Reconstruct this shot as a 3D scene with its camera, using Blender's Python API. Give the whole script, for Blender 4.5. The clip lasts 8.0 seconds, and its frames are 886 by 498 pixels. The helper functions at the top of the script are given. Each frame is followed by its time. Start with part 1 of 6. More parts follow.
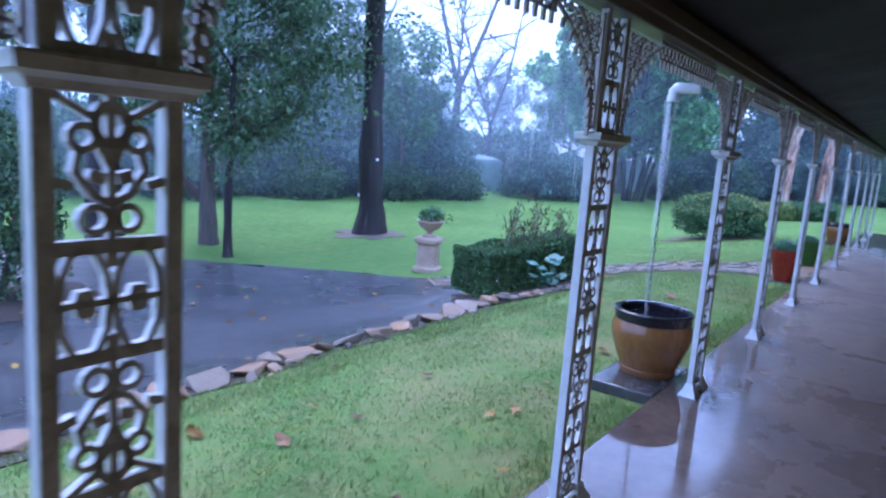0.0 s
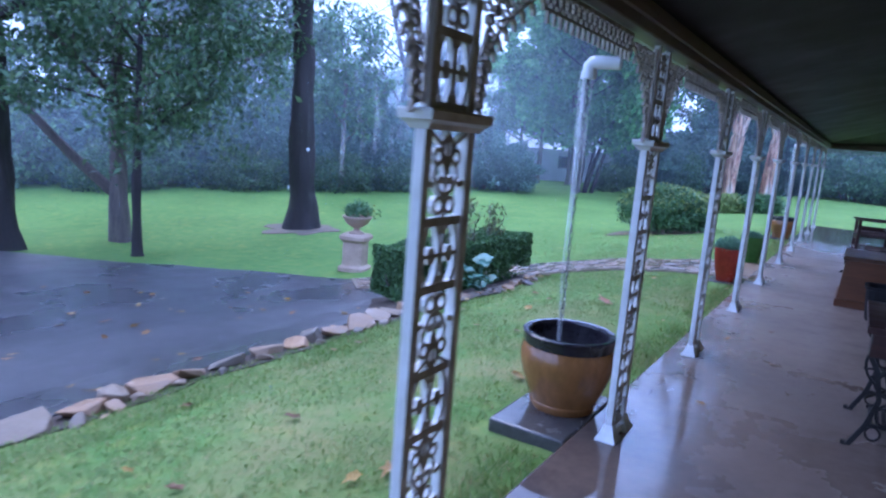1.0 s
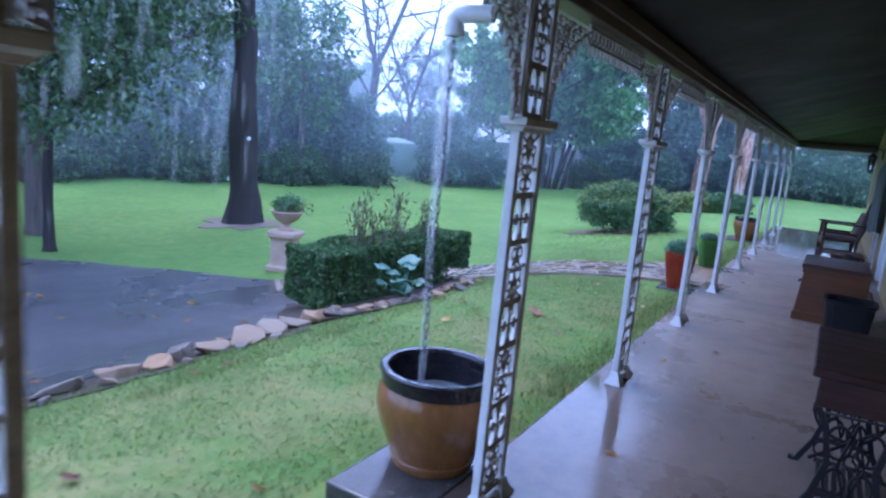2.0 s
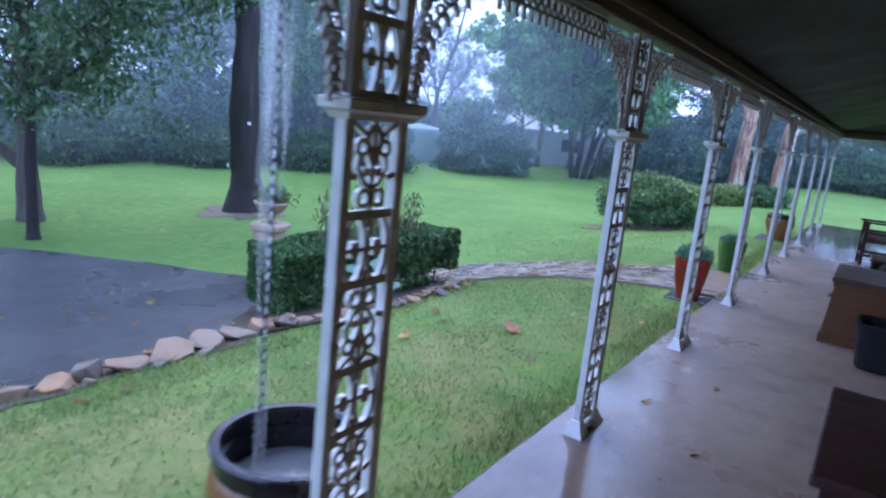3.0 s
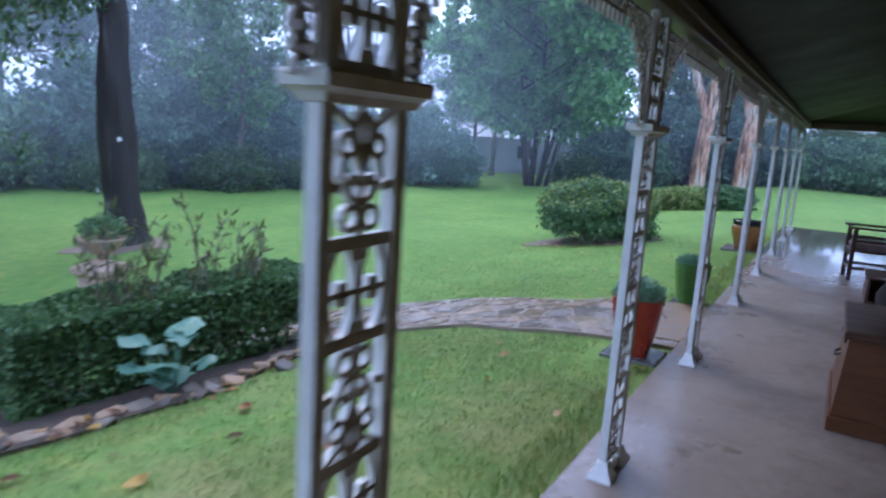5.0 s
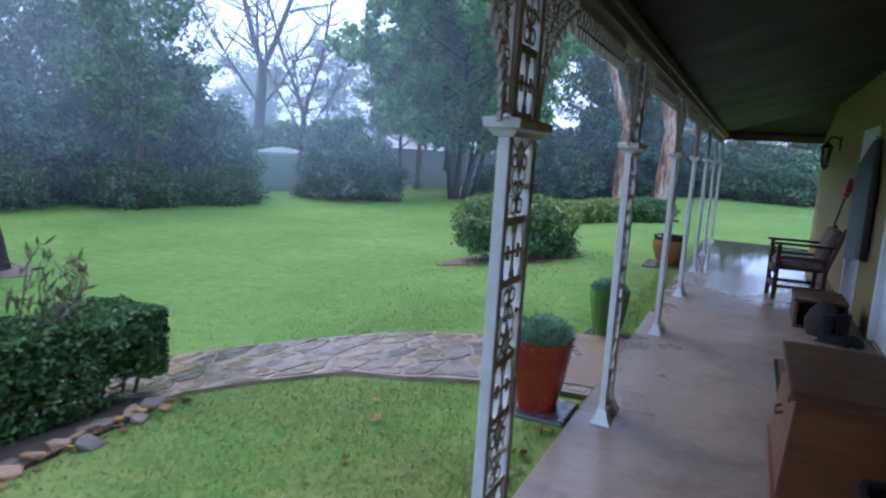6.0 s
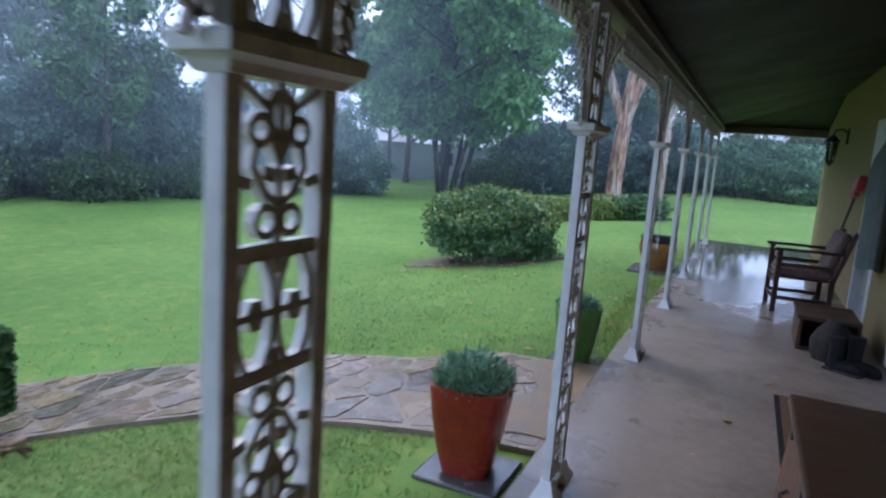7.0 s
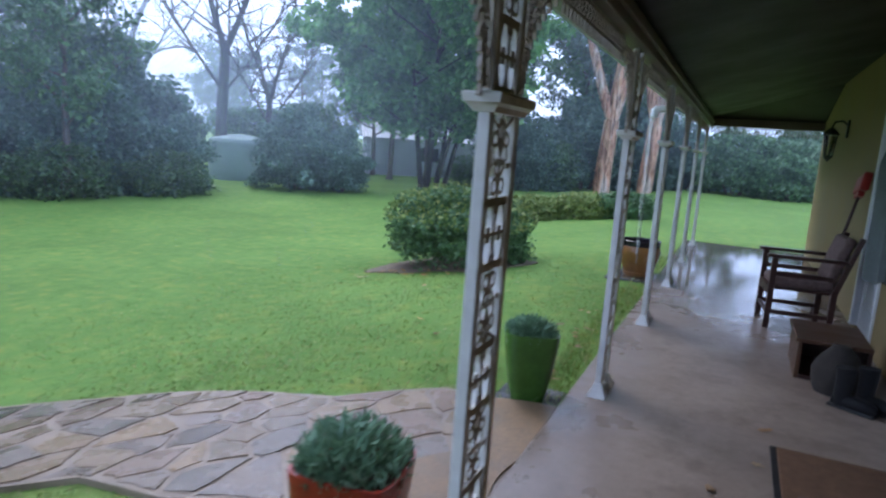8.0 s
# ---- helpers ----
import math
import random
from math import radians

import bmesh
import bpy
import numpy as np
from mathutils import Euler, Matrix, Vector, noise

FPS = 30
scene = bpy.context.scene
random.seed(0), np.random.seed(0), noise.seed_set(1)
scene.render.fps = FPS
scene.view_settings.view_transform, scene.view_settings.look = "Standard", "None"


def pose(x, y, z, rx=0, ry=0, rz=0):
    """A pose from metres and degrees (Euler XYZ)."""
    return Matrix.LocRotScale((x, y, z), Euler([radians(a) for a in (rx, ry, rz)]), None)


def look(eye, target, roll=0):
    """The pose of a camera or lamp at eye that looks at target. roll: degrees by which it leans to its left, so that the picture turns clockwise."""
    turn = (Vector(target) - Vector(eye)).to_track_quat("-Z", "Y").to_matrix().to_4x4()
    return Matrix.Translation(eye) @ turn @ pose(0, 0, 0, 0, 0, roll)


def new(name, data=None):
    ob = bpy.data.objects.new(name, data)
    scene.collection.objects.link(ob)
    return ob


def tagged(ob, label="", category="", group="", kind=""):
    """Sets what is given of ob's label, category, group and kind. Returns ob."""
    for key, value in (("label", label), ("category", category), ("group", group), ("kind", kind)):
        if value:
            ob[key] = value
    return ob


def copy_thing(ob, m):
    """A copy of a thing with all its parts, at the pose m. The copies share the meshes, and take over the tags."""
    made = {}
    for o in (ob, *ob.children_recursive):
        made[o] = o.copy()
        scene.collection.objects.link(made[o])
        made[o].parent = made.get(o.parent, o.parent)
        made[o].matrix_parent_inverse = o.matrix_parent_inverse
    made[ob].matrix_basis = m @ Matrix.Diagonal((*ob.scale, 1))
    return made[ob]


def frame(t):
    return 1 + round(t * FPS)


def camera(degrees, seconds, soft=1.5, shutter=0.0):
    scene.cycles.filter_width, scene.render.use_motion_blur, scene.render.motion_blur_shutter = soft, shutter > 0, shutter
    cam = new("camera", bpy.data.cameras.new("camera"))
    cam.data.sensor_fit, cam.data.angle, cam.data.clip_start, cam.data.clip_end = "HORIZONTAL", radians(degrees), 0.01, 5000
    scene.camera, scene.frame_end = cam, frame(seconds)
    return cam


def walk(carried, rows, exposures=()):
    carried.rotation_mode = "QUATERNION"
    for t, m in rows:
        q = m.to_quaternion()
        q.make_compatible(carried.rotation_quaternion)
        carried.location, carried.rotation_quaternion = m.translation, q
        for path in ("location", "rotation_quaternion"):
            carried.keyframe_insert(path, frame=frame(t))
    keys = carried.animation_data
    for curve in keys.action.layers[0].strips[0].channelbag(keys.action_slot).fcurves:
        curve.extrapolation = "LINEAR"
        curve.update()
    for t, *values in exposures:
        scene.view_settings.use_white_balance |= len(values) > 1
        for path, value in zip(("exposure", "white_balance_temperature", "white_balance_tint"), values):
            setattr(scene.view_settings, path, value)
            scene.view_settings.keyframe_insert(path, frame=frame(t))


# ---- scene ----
cam = camera(68.8, 8.0, 2.2, 0.5)
PATH = [
    (0, (1.134, -0.379, 1.557), (-0.034, 1.213, 1.241), 4.2),
    (0.3, (1.136, -0.124, 1.568), (-0.058, 1.447, 1.245), 4.2),
    (0.5, (1.06, 0.072, 1.551), (-0.098, 1.67, 1.229), 4.6),
    (1, (1.019, 0.648, 1.576), (-0.037, 2.313, 1.241), 4.5),
    (1.5, (1.113, 1.218, 1.582), (0.057, 2.883, 1.241), 4.5),
    (2, (1.107, 1.77, 1.556), (0.109, 3.468, 1.211), 5.5),
    (2.2, (1.117, 1.949, 1.578), (0.127, 3.648, 1.216), 5.3),
    (3.3, (1.184, 3.185, 1.626), (0.077, 4.804, 1.234), 6.1),
    (3.5, (1.124, 3.408, 1.58), (0.013, 5.03, 1.214), 5.9),
    (4, (1.091, 3.976, 1.58), (-0.108, 5.537, 1.228), 4.7),
    (4.5, (0.917, 4.551, 1.537), (-0.212, 6.163, 1.187), 4.9),
    (4.7, (0.847, 4.808, 1.561), (-0.221, 6.457, 1.187), 4.2),
    (5.8, (0.74, 6.144, 1.556), (-0.147, 7.913, 1.262), 3.6),
    (6, (0.694, 6.307, 1.551), (-0.145, 8.097, 1.247), 3.6),
    (6.5, (0.748, 6.882, 1.542), (-0.123, 8.656, 1.234), 3.2),
    (7, (0.688, 7.401, 1.527), (-0.141, 9.193, 1.206), 4.1),
    (7.5, (0.681, 7.92, 1.498), (-0.179, 9.693, 1.156), 2.9),
    (8, (0.691, 8.406, 1.513), (-0.116, 10.206, 1.184), 4.1),
]
walk(cam, [(t, look(e, g, r)) for t, e, g, r in PATH],
     [(0, 0.8, 4850, 25), (2, 0.8, 5000, 23), (3.5, 0.75, 5400, 19), (5, 0.6, 5650, 17), (6.5, 0.45, 5950, 14), (8, 0.45, 6150, 13)])

# ---------- world and light: a grey wet morning under thick cloud ----------
world = bpy.data.worlds.new("rain_sky")
scene.world = world
world.use_nodes = True
wn = world.node_tree
wn.nodes.clear()
w_out = wn.nodes.new("ShaderNodeOutputWorld")
w_bg = wn.nodes.new("ShaderNodeBackground")
w_sky = wn.nodes.new("ShaderNodeTexSky")
w_sky.sky_type = "NISHITA"
w_sky.sun_disc = False
w_sky.sun_elevation = radians(52)
w_sky.sun_rotation = radians(300)
w_sky.dust_density = 6.0
w_sky.air_density = 1.2
w_mix = wn.nodes.new("ShaderNodeMixRGB")
w_mix.inputs[0].default_value = 0.72
w_mix.inputs[2].default_value = (8.6, 11.0, 16.5, 1)     # the cloud layer
wn.links.new(w_sky.outputs[0], w_mix.inputs[1])
wn.links.new(w_mix.outputs[0], w_bg.inputs[0])
w_bg.inputs[1].default_value = 0.15
wn.links.new(w_bg.outputs[0], w_out.inputs[0])

sun_data = bpy.data.lights.new("sun", "SUN")
sun_data.energy = 0.7
sun_data.angle = radians(30)
sun_data.color = (1.0, 0.97, 0.92)
scene.cycles.transparent_max_bounces = 24
sun = new("sun", sun_data)
sun.matrix_world = look((-20, 12, 30), (0, 0, 0))

rng = np.random.default_rng(11)
rnd = random.Random(7)


# ---------- materials ----------
def material(name):
    m = bpy.data.materials.new(name)
    m.use_nodes = True
    nt = m.node_tree
    return m, nt, nt.nodes["Principled BSDF"]


def noise_node(nt, scale, detail=4.0, rough=0.6, coords="Object", stretch=None):
    tc = nt.nodes.new("ShaderNodeTexCoord")
    n = nt.nodes.new("ShaderNodeTexNoise")
    n.inputs["Scale"].default_value = scale
    n.inputs["Detail"].default_value = detail
    n.inputs["Roughness"].default_value = rough
    src = tc.outputs[coords]
    if stretch:
        mp = nt.nodes.new("ShaderNodeMapping")
        mp.inputs["Scale"].default_value = stretch
        nt.links.new(src, mp.inputs[0])
        src = mp.outputs[0]
    nt.links.new(src, n.inputs["Vector"])
    return n


def ramp(nt, fac, stops):
    r = nt.nodes.new("ShaderNodeValToRGB")
    els = r.color_ramp.elements
    while len(els) < len(stops):
        els.new(0.5)
    for e, (p, c) in zip(els, stops):
        e.position = p
        e.color = (*c, 1) if len(c) == 3 else c
    nt.links.new(fac, r.inputs[0])
    return r


def mixed(nt, fac, a, b, mode="MIX"):
    m = nt.nodes.new("ShaderNodeMixRGB")
    m.blend_type = mode
    for slot, v in ((0, fac), (1, a), (2, b)):
        if isinstance(v, (int, float)):
            m.inputs[slot].default_value = v
        elif isinstance(v, tuple):
            m.inputs[slot].default_value = (*v, 1)
        else:
            nt.links.new(v, m.inputs[slot])
    return m.outputs[0]


def bump(nt, bsdf, height, strength=0.3, distance=0.01, driven=None):
    b = nt.nodes.new("ShaderNodeBump")
    b.inputs["Strength"].default_value = strength
    b.inputs["Distance"].default_value = distance
    nt.links.new(height, b.inputs["Height"])
    if driven is not None:
        nt.links.new(driven, b.inputs["Strength"])
    nt.links.new(b.outputs[0], bsdf.inputs["Normal"])


def surface(name, dark, light, scale=6.0, rough=(0.4, 0.7), fine=60.0, bumps=0.3, dist=0.004, metal=0.0, stretch=None, spec=0.5):
    """Two scales of variation: broad patches and fine grain."""
    m, nt, b = material(name)
    n1 = noise_node(nt, scale, stretch=stretch)
    n2 = noise_node(nt, fine, 3.0, stretch=stretch)
    both = mixed(nt, 0.35, n1.outputs[0], n2.outputs[0])
    c = ramp(nt, both, [(0.3, dark), (0.68, light)])
    nt.links.new(c.outputs[0], b.inputs["Base Color"])
    r = ramp(nt, n1.outputs[0], [(0.3, (rough[0],) * 3), (0.7, (rough[1],) * 3)])
    nt.links.new(r.outputs[0], b.inputs["Roughness"])
    b.inputs["Metallic"].default_value = metal
    b.inputs["Specular IOR Level"].default_value = spec
    bump(nt, b, both, bumps, dist)
    return m


def leaf_material(name, dark, light, tip=None, rough=0.45, through_light=0.25):
    m, nt, b = material(name)
    g = nt.nodes.new("ShaderNodeNewGeometry")
    stops = [(0.0, dark), (0.75, light)] + ([(1.0, tip)] if tip else [])
    c = ramp(nt, g.outputs["Random Per Island"], stops)
    n = noise_node(nt, 0.9, 2.0)
    col = mixed(nt, 0.5, c.outputs[0], ramp(nt, n.outputs[0], [(0.3, (0.45, 0.5, 0.45)), (0.7, (1.0, 1.0, 1.0))]).outputs[0], "MULTIPLY")
    nt.links.new(col, b.inputs["Base Color"])
    b.inputs["Roughness"].default_value = rough
    t = nt.nodes.new("ShaderNodeBsdfTranslucent")
    nt.links.new(col, t.inputs["Color"])
    mx = nt.nodes.new("ShaderNodeMixShader")
    mx.inputs[0].default_value = through_light
    out = nt.nodes["Material Output"]
    nt.links.new(b.outputs[0], mx.inputs[1])
    nt.links.new(t.outputs[0], mx.inputs[2])
    nt.links.new(mx.outputs[0], out.inputs[0])
    return m


def white_paint():
    m, nt, b = material("white_gloss_paint")
    n1 = noise_node(nt, 9.0)
    n2 = noise_node(nt, 55.0, 6.0, 0.7)
    base = ramp(nt, n1.outputs[0], [(0.3, (0.62, 0.61, 0.57)), (0.65, (0.78, 0.78, 0.75))])
    chips = ramp(nt, n2.outputs[0], [(0.66, (0, 0, 0)), (0.72, (1, 1, 1))])
    col = mixed(nt, chips.outputs[0], base.outputs[0], (0.33, 0.24, 0.15))
    nt.links.new(col, b.inputs["Base Color"])
    b.inputs["Roughness"].default_value = 0.32
    bump(nt, b, n2.outputs[0], 0.25, 0.002)
    return m


def wet_concrete():
    """Painted brown-grey slab, rain-wet along its open edge and at its far end."""
    m, nt, b = material("wet_concrete")
    n1 = noise_node(nt, 0.9, 5.0)
    n2 = noise_node(nt, 14.0, 6.0, 0.65)
    n3 = noise_node(nt, 120.0, 2.0)
    dry = ramp(nt, n1.outputs[0], [(0.25, (0.215, 0.168, 0.138)), (0.75, (0.36, 0.295, 0.25))])
    dry2 = mixed(nt, 0.45, dry.outputs[0], ramp(nt, n2.outputs[0], [(0.3, (0.55, 0.52, 0.5)), (0.7, (1.1, 1.05, 1.0))]).outputs[0], "MULTIPLY")
    n4 = noise_node(nt, 2.6, 6.0, 0.7)
    dry2 = mixed(nt, 0.55, dry2, ramp(nt, n4.outputs[0], [(0.36, (0.42, 0.39, 0.36)), (0.5, (0.9, 0.88, 0.86)), (0.7, (1.12, 1.1, 1.08))]).outputs[0], "MULTIPLY")
    tc = nt.nodes.new("ShaderNodeTexCoord")
    sep = nt.nodes.new("ShaderNodeSeparateXYZ")
    nt.links.new(tc.outputs["Object"], sep.inputs[0])

    def rangemap(src, a, c):
        r = nt.nodes.new("ShaderNodeMapRange")
        r.inputs[1].default_value, r.inputs[2].default_value = a, c
        nt.links.new(src, r.inputs[0])
        return r.outputs[0]
    edge = rangemap(sep.outputs[0], 1.05, -0.1)        # splash from the open side
    far = rangemap(sep.outputs[1], 12.6, 18.5)         # blown in at the end
    near = rangemap(sep.outputs[1], 8.0, 4.5)          # under the overflowing gutter

    def math(op, p, q):
        n = nt.nodes.new("ShaderNodeMath")
        n.operation = op
        for i, v in enumerate((p, q)):
            if isinstance(v, (int, float)):
                n.inputs[i].default_value = v
            else:
                nt.links.new(v, n.inputs[i])
        return n.outputs[0]
    wet = math("MAXIMUM", math("MAXIMUM", math("MULTIPLY", edge, math("ADD", math("MULTIPLY", near, 0.75), 0.45)), math("MULTIPLY", near, 0.52)), far)
    wet = math("ADD", wet, math("ADD", math("MULTIPLY", math("SUBTRACT", n1.outputs[0], 0.5), 1.5), math("MULTIPLY", math("SUBTRACT", n4.outputs[0], 0.5), 0.65)))
    wetc = ramp(nt, wet, [(0.2, (0, 0, 0)), (0.82, (1, 1, 1))])
    col = mixed(nt, wetc.outputs[0], dry2, mixed(nt, 1.0, dry2, (0.43, 0.4, 0.38), "MULTIPLY"))
    nt.links.new(col, b.inputs["Base Color"])
    ro = ramp(nt, wetc.outputs[0], [(0.0, (0.42,) * 3), (0.55, (0.24,) * 3), (1.0, (0.05,) * 3)])
    nt.links.new(ro.outputs[0], b.inputs["Roughness"])
    calm = ramp(nt, wetc.outputs[0], [(0.0, (0.12,) * 3), (0.8, (0.012,) * 3)])      # standing water is smooth
    bump(nt, b, mixed(nt, 0.3, n2.outputs[0], n3.outputs[0]), 0.10, 0.004, calm.outputs[0])
    return m


def asphalt_mat():
    m, nt, b = material("wet_asphalt")
    n1 = noise_node(nt, 0.5, 4.0)
    n2 = noise_node(nt, 90.0, 4.0, 0.8)
    c = ramp(nt, n2.outputs[0], [(0.3, (0.03, 0.028, 0.029)), (0.72, (0.105, 0.098, 0.098))])
    nt.links.new(mixed(nt, 0.4, c.outputs[0], ramp(nt, n1.outputs[0], [(0.3, (0.6, 0.6, 0.6)), (0.7, (1.2, 1.2, 1.2))]).outputs[0], "MULTIPLY"), b.inputs["Base Color"])
    r = ramp(nt, n1.outputs[0], [(0.4, (0.26,) * 3), (0.62, (0.5,) * 3)])
    nt.links.new(r.outputs[0], b.inputs["Roughness"])
    bump(nt, b, n2.outputs[0], 0.22, 0.004)
    return m


def lawn_mat():
    m, nt, b = material("wet_lawn")
    n1 = noise_node(nt, 0.35, 5.0)
    n2 = noise_node(nt, 5.0, 5.0)
    n3 = noise_node(nt, 70.0, 4.0, 0.75)
    broad = ramp(nt, n1.outputs[0], [(0.3, (0.096, 0.186, 0.042)), (0.7, (0.145, 0.256, 0.06))])
    mid = ramp(nt, n2.outputs[0], [(0.28, (0.68, 0.76, 0.6)), (0.46, (1, 1, 1)), (0.58, (1.25, 1.06, 1.0)), (0.7, (2.1, 1.25, 1.2))])
    c = mixed(nt, 0.75, broad.outputs[0], mid.outputs[0], "MULTIPLY")
    fine = ramp(nt, n3.outputs[0], [(0.3, (0.68, 0.7, 0.64)), (0.65, (1.16, 1.16, 1.12))])
    c = mixed(nt, 0.7, c, fine.outputs[0], "MULTIPLY")
    n4 = noise_node(nt, 0.8, 6.0, 0.7)                   # thin, worn turf on the bank by the veranda
    sep = nt.nodes.new("ShaderNodeSeparateXYZ")
    nt.links.new(nt.nodes.new("ShaderNodeTexCoord").outputs["Object"], sep.inputs[0])
    worn = []
    for axis, a, d in ((0, -4.5, -1.5), (1, 12.0, 6.0)):
        r = nt.nodes.new("ShaderNodeMapRange")
        r.inputs[1].default_value, r.inputs[2].default_value = a, d
        nt.links.new(sep.outputs[axis], r.inputs[0])
        worn.append(r.outputs[0])
    bank = mixed(nt, 1.0, worn[0], worn[1], "MULTIPLY")
    bare = mixed(nt, 1.0, bank, ramp(nt, n4.outputs[0], [(0.4, (0.05,) * 3), (0.66, (0.9,) * 3)]).outputs[0], "MULTIPLY")
    nt.links.new(mixed(nt, bare, c, (0.29, 0.235, 0.1)), b.inputs["Base Color"])
    b.inputs["Roughness"].default_value = 0.8
    b.inputs["Specular IOR Level"].default_value = 0.12
    bump(nt, b, n3.outputs[0], 0.35, 0.02)
    return m


def stone_mat(name, stops, rough):
    m, nt, b = material(name)
    oi = nt.nodes.new("ShaderNodeObjectInfo")
    n1 = noise_node(nt, 5.0)
    n2 = noise_node(nt, 45.0, 5.0, 0.7)
    c = ramp(nt, oi.outputs["Random"], stops)
    v = ramp(nt, mixed(nt, 0.5, n1.outputs[0], n2.outputs[0]), [(0.3, (0.5, 0.48, 0.46)), (0.7, (1.2, 1.2, 1.2))])
    nt.links.new(mixed(nt, 0.8, c.outputs[0], v.outputs[0], "MULTIPLY"), b.inputs["Base Color"])
    r = ramp(nt, n1.outputs[0], [(0.35, (rough[0],) * 3), (0.65, (rough[1],) * 3)])
    nt.links.new(r.outputs[0], b.inputs["Roughness"])
    bump(nt, b, n2.outputs[0], 0.5, 0.006)
    return m


def bark_mat(name, dark, light, stretch=(6, 6, 0.9), rough=0.8):
    return surface(name, dark, light, 2.2, (rough - 0.2, rough), 14.0, 0.9, 0.03, 0.0, stretch)


def gum_bark():
    """Smooth salmon bark with pale patches and hanging dark strips."""
    m, nt, b = material("pink_gum_bark")
    n1 = noise_node(nt, 1.1, 4.0, 0.6, stretch=(1.6, 1.6, 0.55))
    n2 = noise_node(nt, 3.0, 5.0, 0.7, stretch=(3.0, 3.0, 0.35))
    c = ramp(nt, n1.outputs[0], [(0.36, (0.3, 0.13, 0.08)), (0.5, (0.6, 0.31, 0.19)), (0.64, (0.62, 0.5, 0.42))])
    strips = ramp(nt, n2.outputs[0], [(0.42, (0.16, 0.12, 0.1)), (0.54, (1, 1, 1))])
    nt.links.new(mixed(nt, 0.85, c.outputs[0], strips.outputs[0], "MULTIPLY"), b.inputs["Base Color"])
    b.inputs["Roughness"].default_value = 0.6
    bump(nt, b, n2.outputs[0], 0.6, 0.02)
    return m


def wood_mat(name, dark, light, rough=(0.3, 0.5), stretch=(1, 9, 9)):
    return surface(name, dark, light, 2.5, rough, 12.0, 0.25, 0.002, 0.0, stretch)


M_WHITE = white_paint()
M_LACE = surface("rust_stained_cream_paint", (0.3, 0.22, 0.145), (0.66, 0.61, 0.53), 16.0, (0.4, 0.6), 70.0, 0.4, 0.002)
# browner copy of the post paint, with the shade of the broad faces in its colour
M_POST_SHADE = surface("shaded_post_paint", (0.33, 0.26, 0.17), (0.66, 0.58, 0.45), 14.0, (0.4, 0.6), 60.0, 0.4, 0.002)
M_SLAB = wet_concrete()
M_ASPHALT = asphalt_mat()
M_LAWN = lawn_mat()
M_BEAM = surface("brown_beam_paint", (0.1, 0.073, 0.048), (0.18, 0.135, 0.09), 3.0, (0.35, 0.5))
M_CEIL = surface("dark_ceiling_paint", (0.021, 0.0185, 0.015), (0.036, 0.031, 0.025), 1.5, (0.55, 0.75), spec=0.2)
M_ROOF = surface("grey_roof_iron", (0.3, 0.31, 0.32), (0.45, 0.46, 0.47), 2.0, (0.3, 0.5), metal=0.6)
M_WALL = surface("cream_yellow_render", (0.24, 0.18, 0.075), (0.33, 0.25, 0.11), 1.3, (0.6, 0.85), 80.0, 0.4)
M_DOOR = surface("white_door_paint", (0.66, 0.68, 0.7), (0.78, 0.79, 0.8), 4.0, (0.3, 0.45))
M_AMBER = surface("amber_glaze", (0.15, 0.062, 0.018), (0.3, 0.135, 0.04), 3.5, (0.12, 0.25), 30.0, 0.15, stretch=(1, 1, 0.5))
M_BLACKGLAZE = surface("black_glaze", (0.008, 0.007, 0.009), (0.03, 0.026, 0.03), 6.0, (0.08, 0.2))
M_RED = surface("red_glaze", (0.17, 0.016, 0.009), (0.33, 0.036, 0.017), 4.0, (0.15, 0.3), 35.0, 0.15)
M_GREEN = surface("green_glaze", (0.035, 0.1, 0.015), (0.07, 0.17, 0.03), 4.0, (0.15, 0.3), 35.0, 0.15)
M_SOIL = surface("wet_mulch", (0.016, 0.011, 0.008), (0.085, 0.055, 0.035), 7.0, (0.6, 0.9), 50.0, 0.9, 0.02)
M_SAND = surface("wet_orange_sand", (0.1, 0.065, 0.038), (0.28, 0.185, 0.105), 3.0, (0.35, 0.7), 50.0, 0.7, 0.01)
M_LITTER = surface("pale_leaf_litter", (0.07, 0.055, 0.035), (0.2, 0.145, 0.1), 5.0, (0.6, 0.9), 60.0, 0.8, 0.02)
M_PLINTH = surface("dark_wet_concrete", (0.035, 0.033, 0.032), (0.1, 0.092, 0.085), 4.0, (0.08, 0.32), 45.0, 0.2)
M_TERRACOTTA = surface("weathered_sandstone", (0.29, 0.19, 0.125), (0.47, 0.34, 0.24), 5.0, (0.7, 0.9), 40.0, 0.5)
M_STONE = stone_mat("edging_rock", [(0.0, (0.33, 0.18, 0.085)), (0.3, (0.24, 0.175, 0.115)), (0.5, (0.09, 0.07, 0.052)), (0.75, (0.22, 0.175, 0.13)), (1.0, (0.38, 0.21, 0.095))], (0.35, 0.8))
M_FLAG = stone_mat("wet_flagstone", [(0.0, (0.24, 0.15, 0.095)), (0.4, (0.19, 0.155, 0.13)), (0.75, (0.28, 0.19, 0.11)), (1.0, (0.1, 0.08, 0.07))], (0.08, 0.42))
M_MORTAR = surface("sandy_mortar", (0.15, 0.11, 0.078), (0.31, 0.235, 0.17), 4.0, (0.3, 0.6), 60.0, 0.6, 0.01)
M_CHEST = wood_mat("orange_brown_timber", (0.085, 0.029, 0.008), (0.165, 0.06, 0.017))
M_CHESTTOP = wood_mat("worn_brown_timber", (0.06, 0.028, 0.014), (0.125, 0.06, 0.032))
